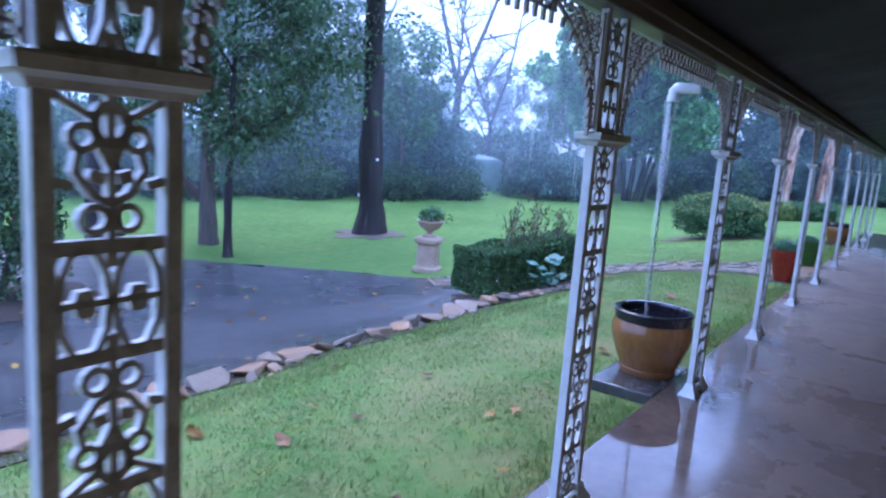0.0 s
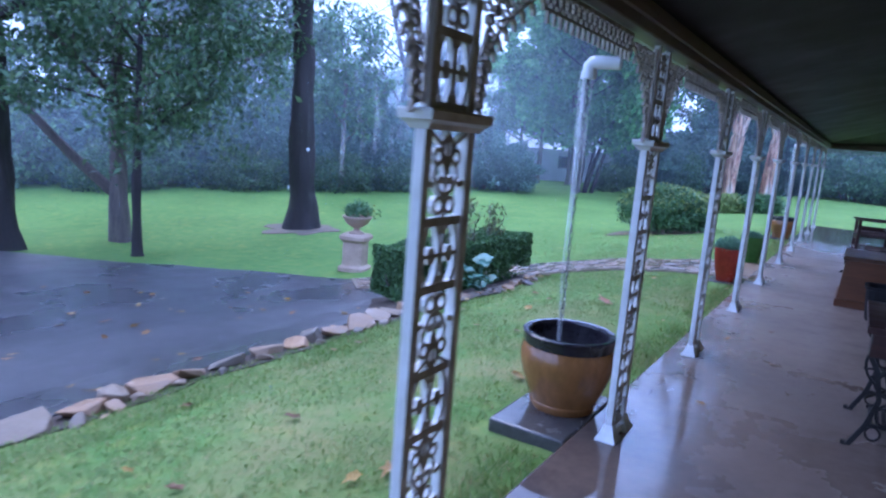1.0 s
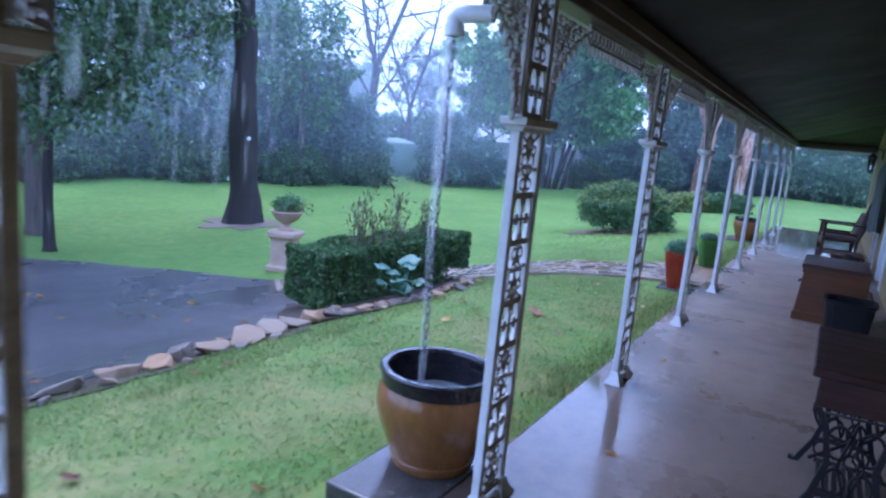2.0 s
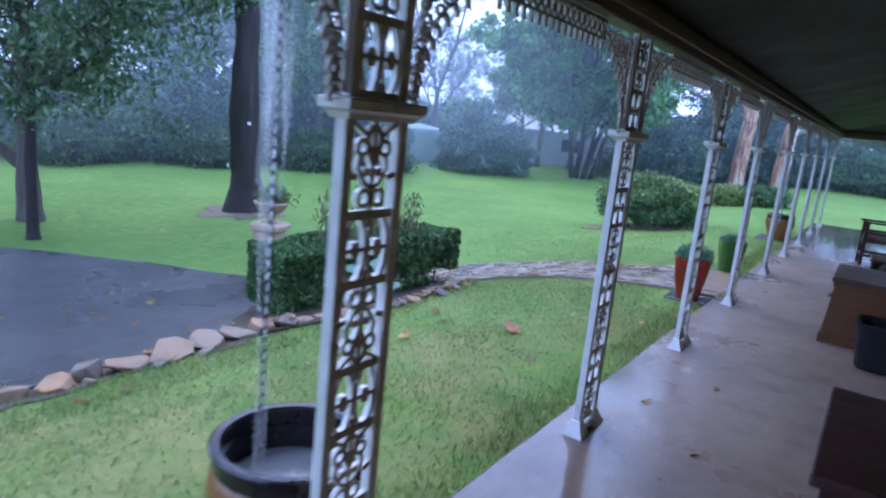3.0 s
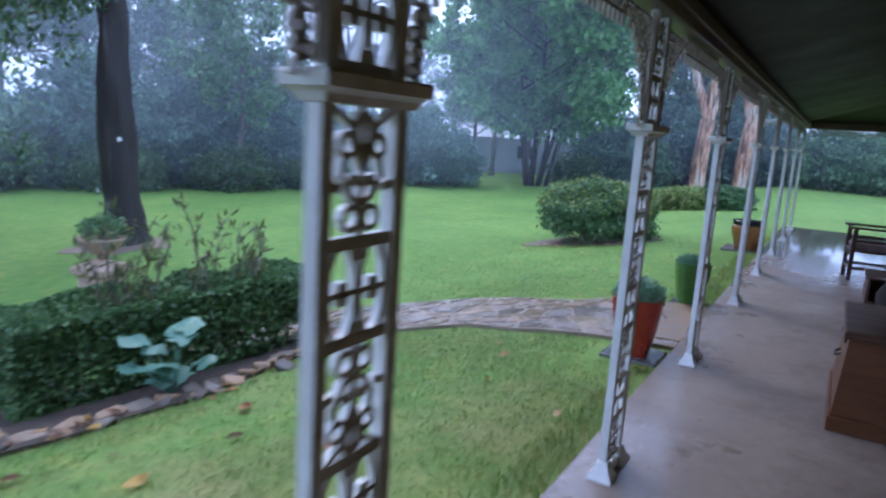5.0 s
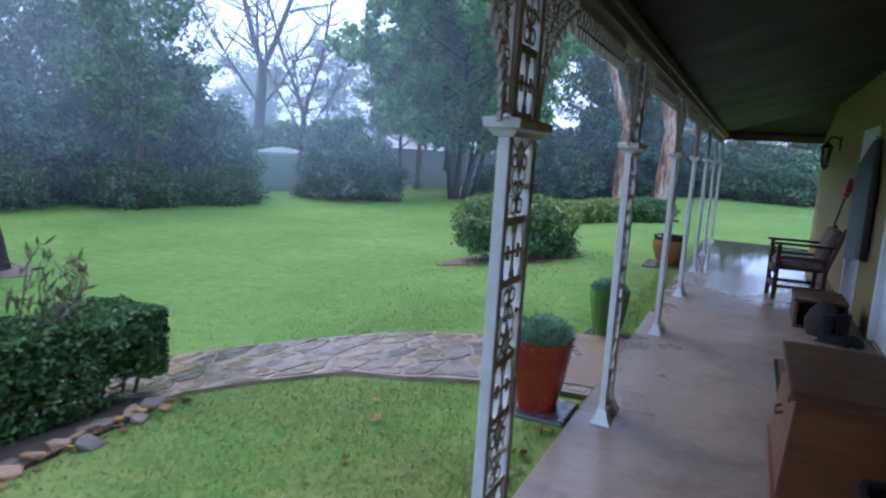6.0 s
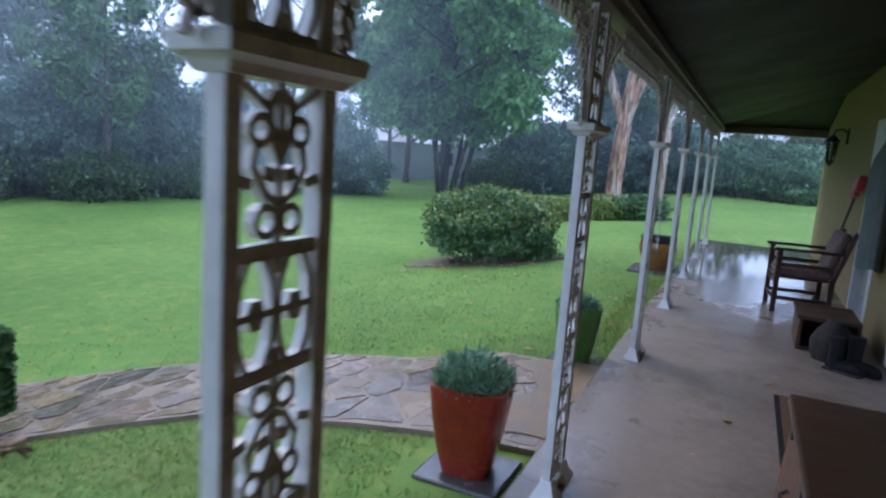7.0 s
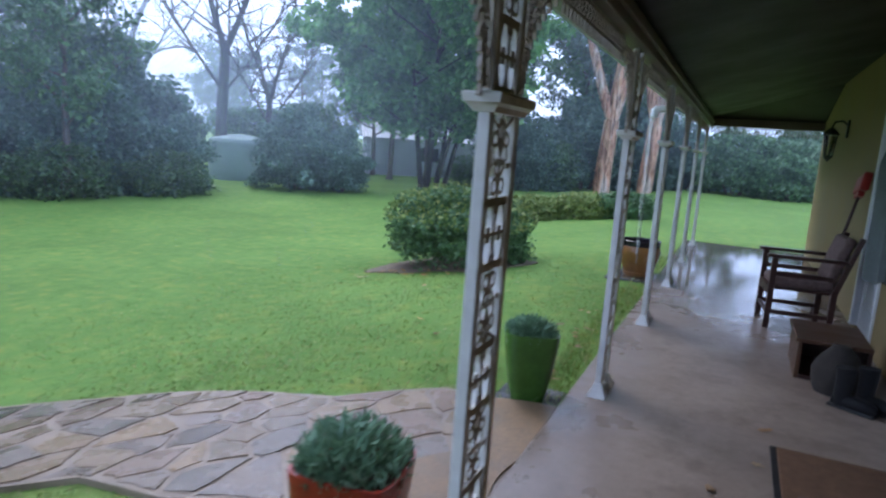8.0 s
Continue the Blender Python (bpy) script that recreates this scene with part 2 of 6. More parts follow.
M_DARKWOOD = wood_mat("dark_red_timber", (0.028, 0.011, 0.009), (0.075, 0.03, 0.022))
M_IRON = surface("black_cast_iron", (0.008, 0.008, 0.009), (0.025, 0.024, 0.024), 10.0, (0.35, 0.6))
M_CUSHION = surface("brown_plaid_cloth", (0.09, 0.055, 0.05), (0.22, 0.15, 0.13), 24.0, (0.85, 0.95), 160.0, 0.6)
M_MAT = surface("brown_coir", (0.09, 0.045, 0.022), (0.2, 0.105, 0.055), 20.0, (0.9, 1.0), 220.0, 1.0, 0.01)
M_RUBBER = surface("black_rubber", (0.007, 0.007, 0.008), (0.018, 0.018, 0.02), 12.0, (0.6, 0.8), spec=0.3)
M_CANVAS = surface("dark_canvas", (0.02, 0.017, 0.015), (0.055, 0.045, 0.038), 10.0, (0.85, 0.95), 120.0, 0.6)
M_CLOTH = surface("grey_teal_waxed_cloth", (0.08, 0.1, 0.1), (0.15, 0.18, 0.18), 6.0, (0.5, 0.7), 60.0, 0.5)
M_REDPLASTIC = surface("red_plastic", (0.25, 0.012, 0.012), (0.4, 0.03, 0.025), 8.0, (0.3, 0.45))
M_PVC = surface("white_pvc", (0.7, 0.71, 0.72), (0.82, 0.83, 0.84), 6.0, (0.25, 0.4))
M_TAG = surface("white_tag", (0.75, 0.76, 0.8), (0.85, 0.86, 0.88), 20.0, (0.3, 0.5))
M_FENCE = surface("teal_steel_sheet", (0.16, 0.27, 0.28), (0.24, 0.36, 0.37), 1.0, (0.4, 0.6))
M_TANK = surface("pale_green_tank", (0.17, 0.24, 0.21), (0.25, 0.32, 0.29), 0.8, (0.5, 0.7))
M_SHED = surface("pale_grey_weatherboard", (0.42, 0.44, 0.47), (0.55, 0.57, 0.6), 0.9, (0.6, 0.8))
M_BARK_DARK = bark_mat("dark_ironbark", (0.006, 0.005, 0.0045), (0.036, 0.026, 0.022))
M_BARK_GREY = bark_mat("grey_brown_bark", (0.05, 0.04, 0.035), (0.16, 0.125, 0.105))
M_BARK_PINK = gum_bark()
M_BARK_FAR = bark_mat("grey_bare_bark", (0.02, 0.017, 0.017), (0.07, 0.058, 0.055))

M_LEAF_DARK = leaf_material("dark_glossy_leaf", (0.036, 0.082, 0.032), (0.1, 0.18, 0.066), (0.17, 0.24, 0.1), 0.35)
M_LEAF_GREEN = leaf_material("fresh_green_leaf", (0.055, 0.125, 0.05), (0.13, 0.25, 0.1), (0.19, 0.31, 0.13), 0.5)
M_LEAF_FRESH = leaf_material("bright_green_leaf", (0.08, 0.22, 0.06), (0.2, 0.42, 0.13), (0.3, 0.5, 0.19), 0.4, 0.5)
M_LEAF_GUM = leaf_material("grey_green_gum_leaf", (0.1, 0.16, 0.13), (0.19, 0.26, 0.21), (0.26, 0.32, 0.27), 0.5)
M_LEAF_BLUE = leaf_material("blue_green_conifer_leaf", (0.07, 0.14, 0.105), (0.14, 0.24, 0.175), (0.22, 0.33, 0.24), 0.6)
M_LEAF_HEDGE = leaf_material("box_hedge_leaf", (0.045, 0.1, 0.03), (0.095, 0.19, 0.055), (0.17, 0.27, 0.085), 0.5, 0.2)
M_LEAF_OLIVE = leaf_material("olive_drooping_leaf", (0.05, 0.07, 0.025), (0.15, 0.165, 0.06), (0.3, 0.24, 0.08), 0.5)
M_LEAF_YELLOW = leaf_material("yellow_green_leaf", (0.13, 0.2, 0.05), (0.27, 0.34, 0.09), (0.45, 0.46, 0.16), 0.5)
M_LEAF_AUTUMN = leaf_material("turning_leaf", (0.03, 0.07, 0.02), (0.1, 0.15, 0.03), (0.5, 0.32, 0.04), 0.5)
M_LEAF_SAGE = leaf_material("sage_leaf", (0.1, 0.2, 0.12), (0.2, 0.36, 0.22), (0.32, 0.46, 0.32), 0.5)
M_LEAF_BROAD = leaf_material("broad_blue_green_leaf", (0.08, 0.2, 0.13), (0.16, 0.32, 0.22), None, 0.35)
M_GRASS = leaf_material("grass_blade", (0.12, 0.215, 0.038), (0.215, 0.3, 0.065), (0.48, 0.39, 0.18), 0.5, 0.5)
M_FALLEN = stone_mat("fallen_leaf_brown", [(0.0, (0.5, 0.3, 0.05)), (0.3, (0.47, 0.25, 0.07)), (0.6, (0.2, 0.09, 0.05)), (0.85, (0.52, 0.36, 0.16)), (1.0, (0.5, 0.19, 0.07))], (0.25, 0.5))


def water_mat():
    m, nt, b = material("water")
    b.inputs["Base Color"].default_value = (0.93, 0.97, 1.0, 1)
    b.inputs["Roughness"].default_value = 0.06
    b.inputs["IOR"].default_value = 1.33
    b.inputs["Transmission Weight"].default_value = 0.9
    n = noise_node(nt, 30.0, 3.0)
    bump(nt, b, n.outputs[0], 0.5, 0.01)
    return m


M_WATER = water_mat()


def rain_mat(name, cover, tint=(0.92, 0.95, 0.97, 1), drifting=False):
    m, nt, b = material(name)
    t = nt.nodes.new("ShaderNodeBsdfTranslucent")
    t.inputs["Color"].default_value = tint
    b.inputs["Base Color"].default_value = tint
    b.inputs["Roughness"].default_value = 0.9 if drifting else 0.2
    mx = nt.nodes.new("ShaderNodeMixShader")
    mx.inputs[0].default_value = 0.5
    nt.links.new(b.outputs[0], mx.inputs[1])
    nt.links.new(t.outputs[0], mx.inputs[2])
    clear = nt.nodes.new("ShaderNodeBsdfTransparent")
    thin = nt.nodes.new("ShaderNodeMixShader")
    thin.inputs[0].default_value = cover
    if drifting:                                        # painted haze: sheets that thin out towards ground and sky
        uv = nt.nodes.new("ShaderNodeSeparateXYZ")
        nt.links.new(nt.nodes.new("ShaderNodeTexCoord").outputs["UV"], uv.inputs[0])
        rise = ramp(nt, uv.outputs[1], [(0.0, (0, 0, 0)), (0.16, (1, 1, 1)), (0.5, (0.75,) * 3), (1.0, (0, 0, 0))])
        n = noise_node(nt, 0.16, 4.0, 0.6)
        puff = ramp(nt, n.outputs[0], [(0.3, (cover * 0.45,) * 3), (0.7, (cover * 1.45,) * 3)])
        driveway_side = ramp(nt, uv.outputs[0], [(0.34, (0.3,) * 3), (0.52, (1, 1, 1))])     # haze painted stronger over the driveway side
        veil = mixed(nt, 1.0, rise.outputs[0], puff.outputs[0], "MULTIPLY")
        nt.links.new(mixed(nt, 1.0, veil, driveway_side.outputs[0], "MULTIPLY"), thin.inputs[0])
    nt.links.new(clear.outputs[0], thin.inputs[1])
    nt.links.new(mx.outputs[0], thin.inputs[2])
    nt.links.new(thin.outputs[0], nt.nodes["Material Output"].inputs[0])
    return m


M_STREAM = rain_mat("falling_water", 0.22, (0.9, 0.95, 1.0, 1))
M_RAIN = rain_mat("rain_drop_streak", 0.2)
M_HAZE = rain_mat("thin_haze_sheet", 0.05, (0.72, 0.82, 1.0, 1), True)
M_HAZE_THICK = rain_mat("thick_haze_sheet", 0.13, (0.78, 0.84, 1.0, 1), True)


def glass_mat():
    m, nt, b = material("window_glass")
    b.inputs["Base Color"].default_value = (0.9, 0.95, 0.95, 1)
    b.inputs["Roughness"].default_value = 0.03
    b.inputs["Transmission Weight"].default_value = 1.0
    return m


M_GLASS = glass_mat()


# ---------- building helpers ----------
def thing(name, label, category, at=(0, 0, 0), turn=0.0, group="", kind=""):
    ob = new(name)
    ob.empty_display_size = 0.1
    ob.matrix_basis = pose(*at, 0, 0, turn)
    return tagged(ob, label, category, group, kind)


def finish(name, bm, mat, smooth=True):
    me = bpy.data.meshes.new(name)
    bmesh.ops.recalc_face_normals(bm, faces=bm.faces)
    bm.to_mesh(me)
    bm.free()
    me.materials.append(mat)
    if smooth:
        me.set_sharp_from_angle(angle=radians(38))
        area = np.array([p.area for p in me.polygons])
        lim = 4 * float(np.median(area))
        for p in me.polygons:                        # broad flat faces stay flat between rounded edges
            p.use_smooth = p.area < lim
    return me


def part(name, bm, mat, parent=None, label="", smooth=True):
    ob = new(name, finish(name, bm, mat, smooth))
    if parent is not None:
        ob.parent = parent
    if label:
        tagged(ob, label)
    return ob


def setting(name, bm, mat, label, category, smooth=True, kind="structure"):
    return tagged(new(name, finish(name, bm, mat, smooth)), label, category, "", kind)


def add_box(bm, x0, x1, y0, y1, z0, z1, bevel=0.0, m=None):
    r = bmesh.ops.create_cube(bm, size=1.0)
    vs = r["verts"]
    bmesh.ops.transform(bm, verts=vs, matrix=Matrix.Translation(((x0 + x1) / 2, (y0 + y1) / 2, (z0 + z1) / 2)) @ Matrix.Diagonal((x1 - x0, y1 - y0, z1 - z0, 1)))
    if bevel:
        es = list({e for v in vs for e in v.link_edges})
        g = bmesh.ops.bevel(bm, geom=es, offset=bevel, segments=2, affect="EDGES", profile=0.5)
        vs = list({v for f in g["faces"] for v in f.verts} | {v for v in vs if v.is_valid})
    if m is not None:
        bmesh.ops.transform(bm, verts=vs, matrix=m)
    return vs


def box(x0, x1, y0, y1, z0, z1, bevel=0.0):
    bm = bmesh.new()
    add_box(bm, x0, x1, y0, y1, z0, z1, bevel)
    return bm


def add_tube(bm, pts, radii, n=8, cap=True):
    pts = [Vector(p) for p in pts]
    if isinstance(radii, (int, float)):
        radii = [radii] * len(pts)
    rings = []
    side = None
    for i, p in enumerate(pts):
        d = (pts[min(i + 1, len(pts) - 1)] - pts[max(i - 1, 0)]).normalized()
        if side is None:
            side = d.orthogonal().normalized()
        side = (side - d * side.dot(d)).normalized()
        up = d.cross(side)
        rings.append([bm.verts.new(p + (side * math.cos(a) + up * math.sin(a)) * radii[i]) for a in (2 * math.pi * k / n for k in range(n))])
    for a, b in zip(rings, rings[1:]):
        for k in range(n):
            bm.faces.new((a[k], a[(k + 1) % n], b[(k + 1) % n], b[k]))
    if cap:
        bm.faces.new(rings[0][::-1])
        bm.faces.new(rings[-1])
    return rings


def add_lathe(bm, profile, n=28, centre=(0, 0, 0), square=0.0, cap=True):
    """Turned profile of (radius, height); square > 0 pulls the section towards a rounded square."""
    rings = []
    for r, z in profile:
        ring = []
        for k in range(n):
            a = 2 * math.pi * (k + 0.5) / n
            c, s = math.cos(a), math.sin(a)
            e = (abs(c) ** 6 + abs(s) ** 6) ** (-1 / 6)
            q = r * (1 - square + square * e)
            ring.append(bm.verts.new((centre[0] + q * c, centre[1] + q * s, centre[2] + z)))
        rings.append(ring)
    for a, b in zip(rings, rings[1:]):
        for k in range(n):
            bm.faces.new((a[k], a[(k + 1) % n], b[(k + 1) % n], b[k]))
    if cap:
        bm.faces.new(rings[0][::-1])
        bm.faces.new(rings[-1])
    return rings


def add_strip(bm, pts, width, thick, closed=False):
    """A flat bar that follows points (y, z) in the plane x = 0."""
    n = len(pts)
    rows = []
    for i, (y, z) in enumerate(pts):
        a = pts[(i - 1) % n] if closed else pts[max(i - 1, 0)]
        b = pts[(i + 1) % n] if closed else pts[min(i + 1, n - 1)]
        dy, dz = b[0] - a[0], b[1] - a[1]
        l = math.hypot(dy, dz) or 1
        ny, nz = -dz / l * width / 2, dy / l * width / 2
        rows.append([bm.verts.new((x, y + s * ny, z + s * nz)) for x, s in ((-thick / 2, 1), (thick / 2, 1), (thick / 2, -1), (-thick / 2, -1))])
    pairs = list(zip(rows, rows[1:])) + ([(rows[-1], rows[0])] if closed else [])
    for a, b in pairs:
        for k in range(4):
            bm.faces.new((a[k], a[(k + 1) % 4], b[(k + 1) % 4], b[k]))
    if not closed:
        bm.faces.new(rows[0][::-1])
        bm.faces.new(rows[-1])


def oval(cy, cz, ry, rz, n=12, a0=0.0, a1=360.0):
    full = abs(a1 - a0) >= 359.9
    m = n if full else n + 1
    return [(cy + ry * math.cos(radians(a0 + (a1 - a0) * k / n)), cz + rz * math.sin(radians(a0 + (a1 - a0) * k / n))) for k in range(m)]


def leaf_mesh(name, centres, length, width, mat, droop=0.3, dirs=None, level=False):
    """One mesh of many small folded leaves, about these centres."""
    c = np.asarray(centres, float)
    n = len(c)
    d = rng.normal(size=(n, 3)) if dirs is None else np.asarray(dirs, float)
    d[:, 2] -= droop
    d /= np.linalg.norm(d, axis=1, keepdims=True) + 1e-9
    s = np.cross(d, np.array((0, 0, 1.0)) + 0.25 * rng.normal(size=(n, 3)) if level else rng.normal(size=(n, 3)))
    s /= np.linalg.norm(s, axis=1, keepdims=True) + 1e-9
    k = (rng.uniform(0.65, 1.35, size=(n, 1)))
    L, W = length * k, width * k
    nrm = np.cross(d, s)
    v = np.stack([c - d * L / 2, c + s * W / 2 + nrm * W * 0.15, c + d * L / 2, c - s * W / 2 + nrm * W * 0.15], axis=1).reshape(-1, 3)
    me = bpy.data.meshes.new(name)
    me.vertices.add(4 * n)
    me.vertices.foreach_set("co", v.ravel())
    me.loops.add(4 * n)
    me.loops.foreach_set("vertex_index", np.arange(4 * n, dtype=np.int32))
    me.polygons.add(n)
    me.polygons.foreach_set("loop_start", np.arange(0, 4 * n, 4, dtype=np.int32))
    me.materials.append(mat)
    me.update(calc_edges=True)
    me.validate()
    return me


def leaf_part(name, parent, *args, label="", **kw):
    ob = new(name, leaf_mesh(name, *args, **kw))
    ob.parent = parent
    if label:
        tagged(ob, label)
    return ob


# ---------- the lie of the land ----------
DIST = (0, 0.5, 1.2, 1.8, 2.5, 3.2, 4.3, 6.5, 11, 20, 60, 400)
DROP = (0.07, 0.07, 0.1, 0.18, 0.3, 0.45, 0.72, 0.93, 1.2, 1.45, 2.0, 3.0)


def land(x, y):
    """Height of the lawn, which falls away from the veranda and flattens out further along."""
    g = np.interp(y, (9, 12, 16, 24, 50), (1, 0.85, 0.72, 0.6, 0.6))
    return -np.interp(np.maximum(0, -np.asarray(x, float)), DIST, DROP) * g


def strewn(n, x0, x1, y0, y1):
    return np.column_stack([rng.uniform(x0, x1, n), rng.uniform(y0, y1, n)])


def inside(poly, x, y):
    hit = np.zeros(np.shape(x), bool)
    for (ax, ay), (bx, by) in zip(poly, poly[1:] + poly[:1]):
        cross = ((ay > y) != (by > y)) & (x < (bx - ax) * (y - ay) / ((by - ay) or 1e-9) + ax)
        hit ^= cross
    return hit


def grid_axis(points, step):
    out = []
    for (a, b), s in zip(zip(points, points[1:]), step):
        out += list(np.arange(a, b - 1e-6, s))
    return np.array(out + [points[-1]])


def sheet(name, xs, ys, height, mat, label, category, keep=None):
    bm = bmesh.new()
    vs = [[bm.verts.new((x, y, float(height(x, y)))) for x in xs] for y in ys]
    for j in range(len(ys) - 1):
        for i in range(len(xs) - 1):
            if keep is None or keep((xs[i] + xs[i + 1]) / 2, (ys[j] + ys[j + 1]) / 2):
                bm.faces.new((vs[j][i], vs[j][i + 1], vs[j + 1][i + 1], vs[j + 1][i]))
    bmesh.ops.delete(bm, geom=[v for v in bm.verts if not v.link_faces], context="VERTS")
    return setting(name, bm, mat, label, category)


def bumpy(x, y):
    return float(land(x, y)) + 0.018 * noise.noise((x * 0.9, y * 0.9, 3.0)) + 0.03 * noise.noise((x * 0.2, y * 0.2, 9.0)) * min(1, max(0, -x - 1) * 0.3)


gx = grid_axis((-400, -100, -40, -16, -0.05, 6, 40, 400), (60, 12, 2.0, 0.45, 1.0, 6, 60))
gy = grid_axis((-200, -30, -6, 26, 60, 120, 500), (40, 4, 0.45, 2, 10, 60))
sheet("ground", gx, gy, bumpy, M_LAWN, "wet green mown lawn sloping away from the veranda", "lawn")

# ---------- driveway ----------
DRIVE = [(-3.25, -9), (-3.2, 2.0), (-3.4, 4.3), (-3.45, 6.75), (-4.15, 7.3), (-4.75, 8.35), (-5.9, 8.75), (-8.0, 8.25), (-10.0, 7.5), (-11.6, 7.0), (-13.4, 6.1), (-15.5, 4.6), (-30, 1.5), (-30, -9)]


def drape(name, poly, lift, mat, label, category, step=0.22, wobble=0.08):
    """A sheet laid on the land inside an outline, with a ragged rim and a thin turned-down edge."""
    bm = bmesh.new()
    rim = []
    for (ax, ay), (bx, by) in zip(poly, poly[1:] + poly[:1]):
        k = max(1, int(math.hypot(bx - ax, by - ay) / step))
        for i in range(k):
            x, y = ax + (bx - ax) * i / k, ay + (by - ay) * i / k
            rim.append((x + wobble * noise.noise((x * 2, y * 2, 1)), y + wobble * noise.noise((x * 2, y * 2, 5))))
    verts = [bm.verts.new((x, y, 0)) for x, y in rim]
    face = bm.faces.new(verts)
    bmesh.ops.triangulate(bm, faces=[face])
    x0, x1 = min(p[0] for p in rim), max(p[0] for p in rim)
    y0, y1 = min(p[1] for p in rim), max(p[1] for p in rim)
    for axis, lo, hi in ((0, x0, x1), (1, y0, y1)):
        s = 0.45 if hi - lo < 25 else 0.9
        for v in np.arange(lo + s / 2, hi, s):
            co = (v, 0, 0) if axis == 0 else (0, v, 0)
            no = (1, 0, 0) if axis == 0 else (0, 1, 0)
            bmesh.ops.bisect_plane(bm, geom=list(bm.verts) + list(bm.edges) + list(bm.faces), plane_co=co, plane_no=no)
    for v in bm.verts:
        v.co.z = bumpy(v.co.x, v.co.y) + lift
    r = bmesh.ops.extrude_edge_only(bm, edges=[e for e in bm.edges if e.is_boundary])
    for v in r["geom"]:
        if isinstance(v, bmesh.types.BMVert):
            v.co.z -= lift + 0.06
    return setting(name, bm, mat, label, category)


drape("driveway", DRIVE, 0.022, M_ASPHALT, "wet dark asphalt driveway with puddles", "driveway", 0.3)

# ---------- veranda slab ----------
bm = bmesh.new()
add_box(bm, -0.13, 1.86, -6, 21.3, -0.35, 0.0, 0.012)
setting("veranda_floor", bm, M_SLAB, "rain-wet brown-grey concrete veranda floor", "floor")

# ---------- house wall with two door openings ----------
WX = 1.86
DOORS = ((12.35, 13.5), (14.75, 15.8))
bm = bmesh.new()
ys = [-6.0] + [v for d in DOORS for v in d] + [21.3]
for a, b in zip(ys[::2], ys[1::2]):
    add_box(bm, WX, WX + 0.25, a, b, -0.35, 3.2)
for a, b in DOORS:
    add_box(bm, WX, WX + 0.25, a, b, 2.1, 3.2)
    add_box(bm, WX, WX + 0.25, a, b, -0.35, 0.02)
setting("wall_house", bm, M_WALL, "cream-yellow rendered house wall", "wall", False)
# The first wall is unseen, added to keep daylight off the posts' inner faces.
for name, x0, x1, y0, y1, z0, z1 in (("light_block_wall", -0.1, WX, -6.0, -5.75, 0.0, 2.6), ("wall_north", WX + 0.25, 9.0, 21.05, 21.3, -0.35, 3.2),
                                     ("wall_south", WX + 0.25, 9.0, -6.0, -5.75, -0.35, 3.2), ("wall_east", 8.75, 9.0, -5.75, 21.05, -0.35, 3.2)):
    setting(name, box(x0, x1, y0, y1, z0, z1), M_WALL, "cream-yellow rendered house wall", "wall", False)
for i, (a, b) in enumerate(DOORS):
    d = thing(f"door_{i + 1}", "white timber french door with a glazed upper half", "door", (WX, a, 0.02), kind="structure")
    w = b - a
    bm = bmesh.new()
    for y0, y1, z0, z1 in ((0.0, 0.08, 0, 2.08), (w - 0.08, w, 0, 2.08), (0.08, w - 0.08, 2.0, 2.08)):
        add_box(bm, -0.02, 0.14, y0, y1, z0, z1, 0.006)
    part("door_frame", bm, M_DOOR, d)
    bm = bmesh.new()
    for y0, y1, z0, z1 in ((0.08, 0.19, 0, 2.0), (w - 0.19, w - 0.08, 0, 2.0), (0.19, w - 0.19, 0, 0.22), (0.19, w - 0.19, 0.86, 1.0), (0.19, w - 0.19, 1.88, 2.0)):
        add_box(bm, 0.04, 0.085, y0, y1, z0, z1, 0.005)
    add_box(bm, 0.05, 0.075, 0.19, w - 0.19, 0.22, 0.86, 0.004)
    leaf = part("door_leaf", bm, M_DOOR, d)
    part("pane", box(0.058, 0.066, 0.19, w - 0.19, 1.0, 1.88), M_GLASS, leaf, "clear glass pane")
    bm = bmesh.new()
    add_tube(bm, [(0.04, 0.135, 0.98), (-0.02, 0.135, 0.98), (-0.03, 0.17, 0.98), (-0.03, 0.25, 0.975)], 0.009, 8)
    part("door_handle", bm, M_IRON, leaf, "black lever handle")
    part("curtain", box(0.2, 0.215, 0.1, w - 0.1, 0.25, 1.98), M_DOOR, d, "pale drawn curtain")

# ---------- ceiling, beam, roof, gutter ----------
BEAM_Z0, BEAM_Z1 = 2.12, 2.26
bm = bmesh.new()
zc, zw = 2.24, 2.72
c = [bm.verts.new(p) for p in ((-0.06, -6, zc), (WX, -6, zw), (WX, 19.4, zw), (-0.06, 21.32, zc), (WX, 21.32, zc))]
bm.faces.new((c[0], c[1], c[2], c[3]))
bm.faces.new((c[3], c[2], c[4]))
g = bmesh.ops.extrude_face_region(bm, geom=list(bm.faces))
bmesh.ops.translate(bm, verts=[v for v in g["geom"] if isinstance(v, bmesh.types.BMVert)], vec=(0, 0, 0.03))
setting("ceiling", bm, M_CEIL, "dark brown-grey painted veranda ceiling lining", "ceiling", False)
bm = bmesh.new()
add_box(bm, -0.01, 0.1, -6, 21.3, BEAM_Z0, BEAM_Z1, 0.008)
add_box(bm, 0.1, WX, 21.19, 21.3, BEAM_Z0, BEAM_Z1, 0.008)
add_box(bm, 0.1, 0.125, -6, 21.18, BEAM_Z0 + 0.05, BEAM_Z0 + 0.085, 0.004)
setting("veranda_beam", bm, M_BEAM, "cream-painted timber veranda beam", "beam")
bm = bmesh.new()
n_cor = 27 * 7
rows = []
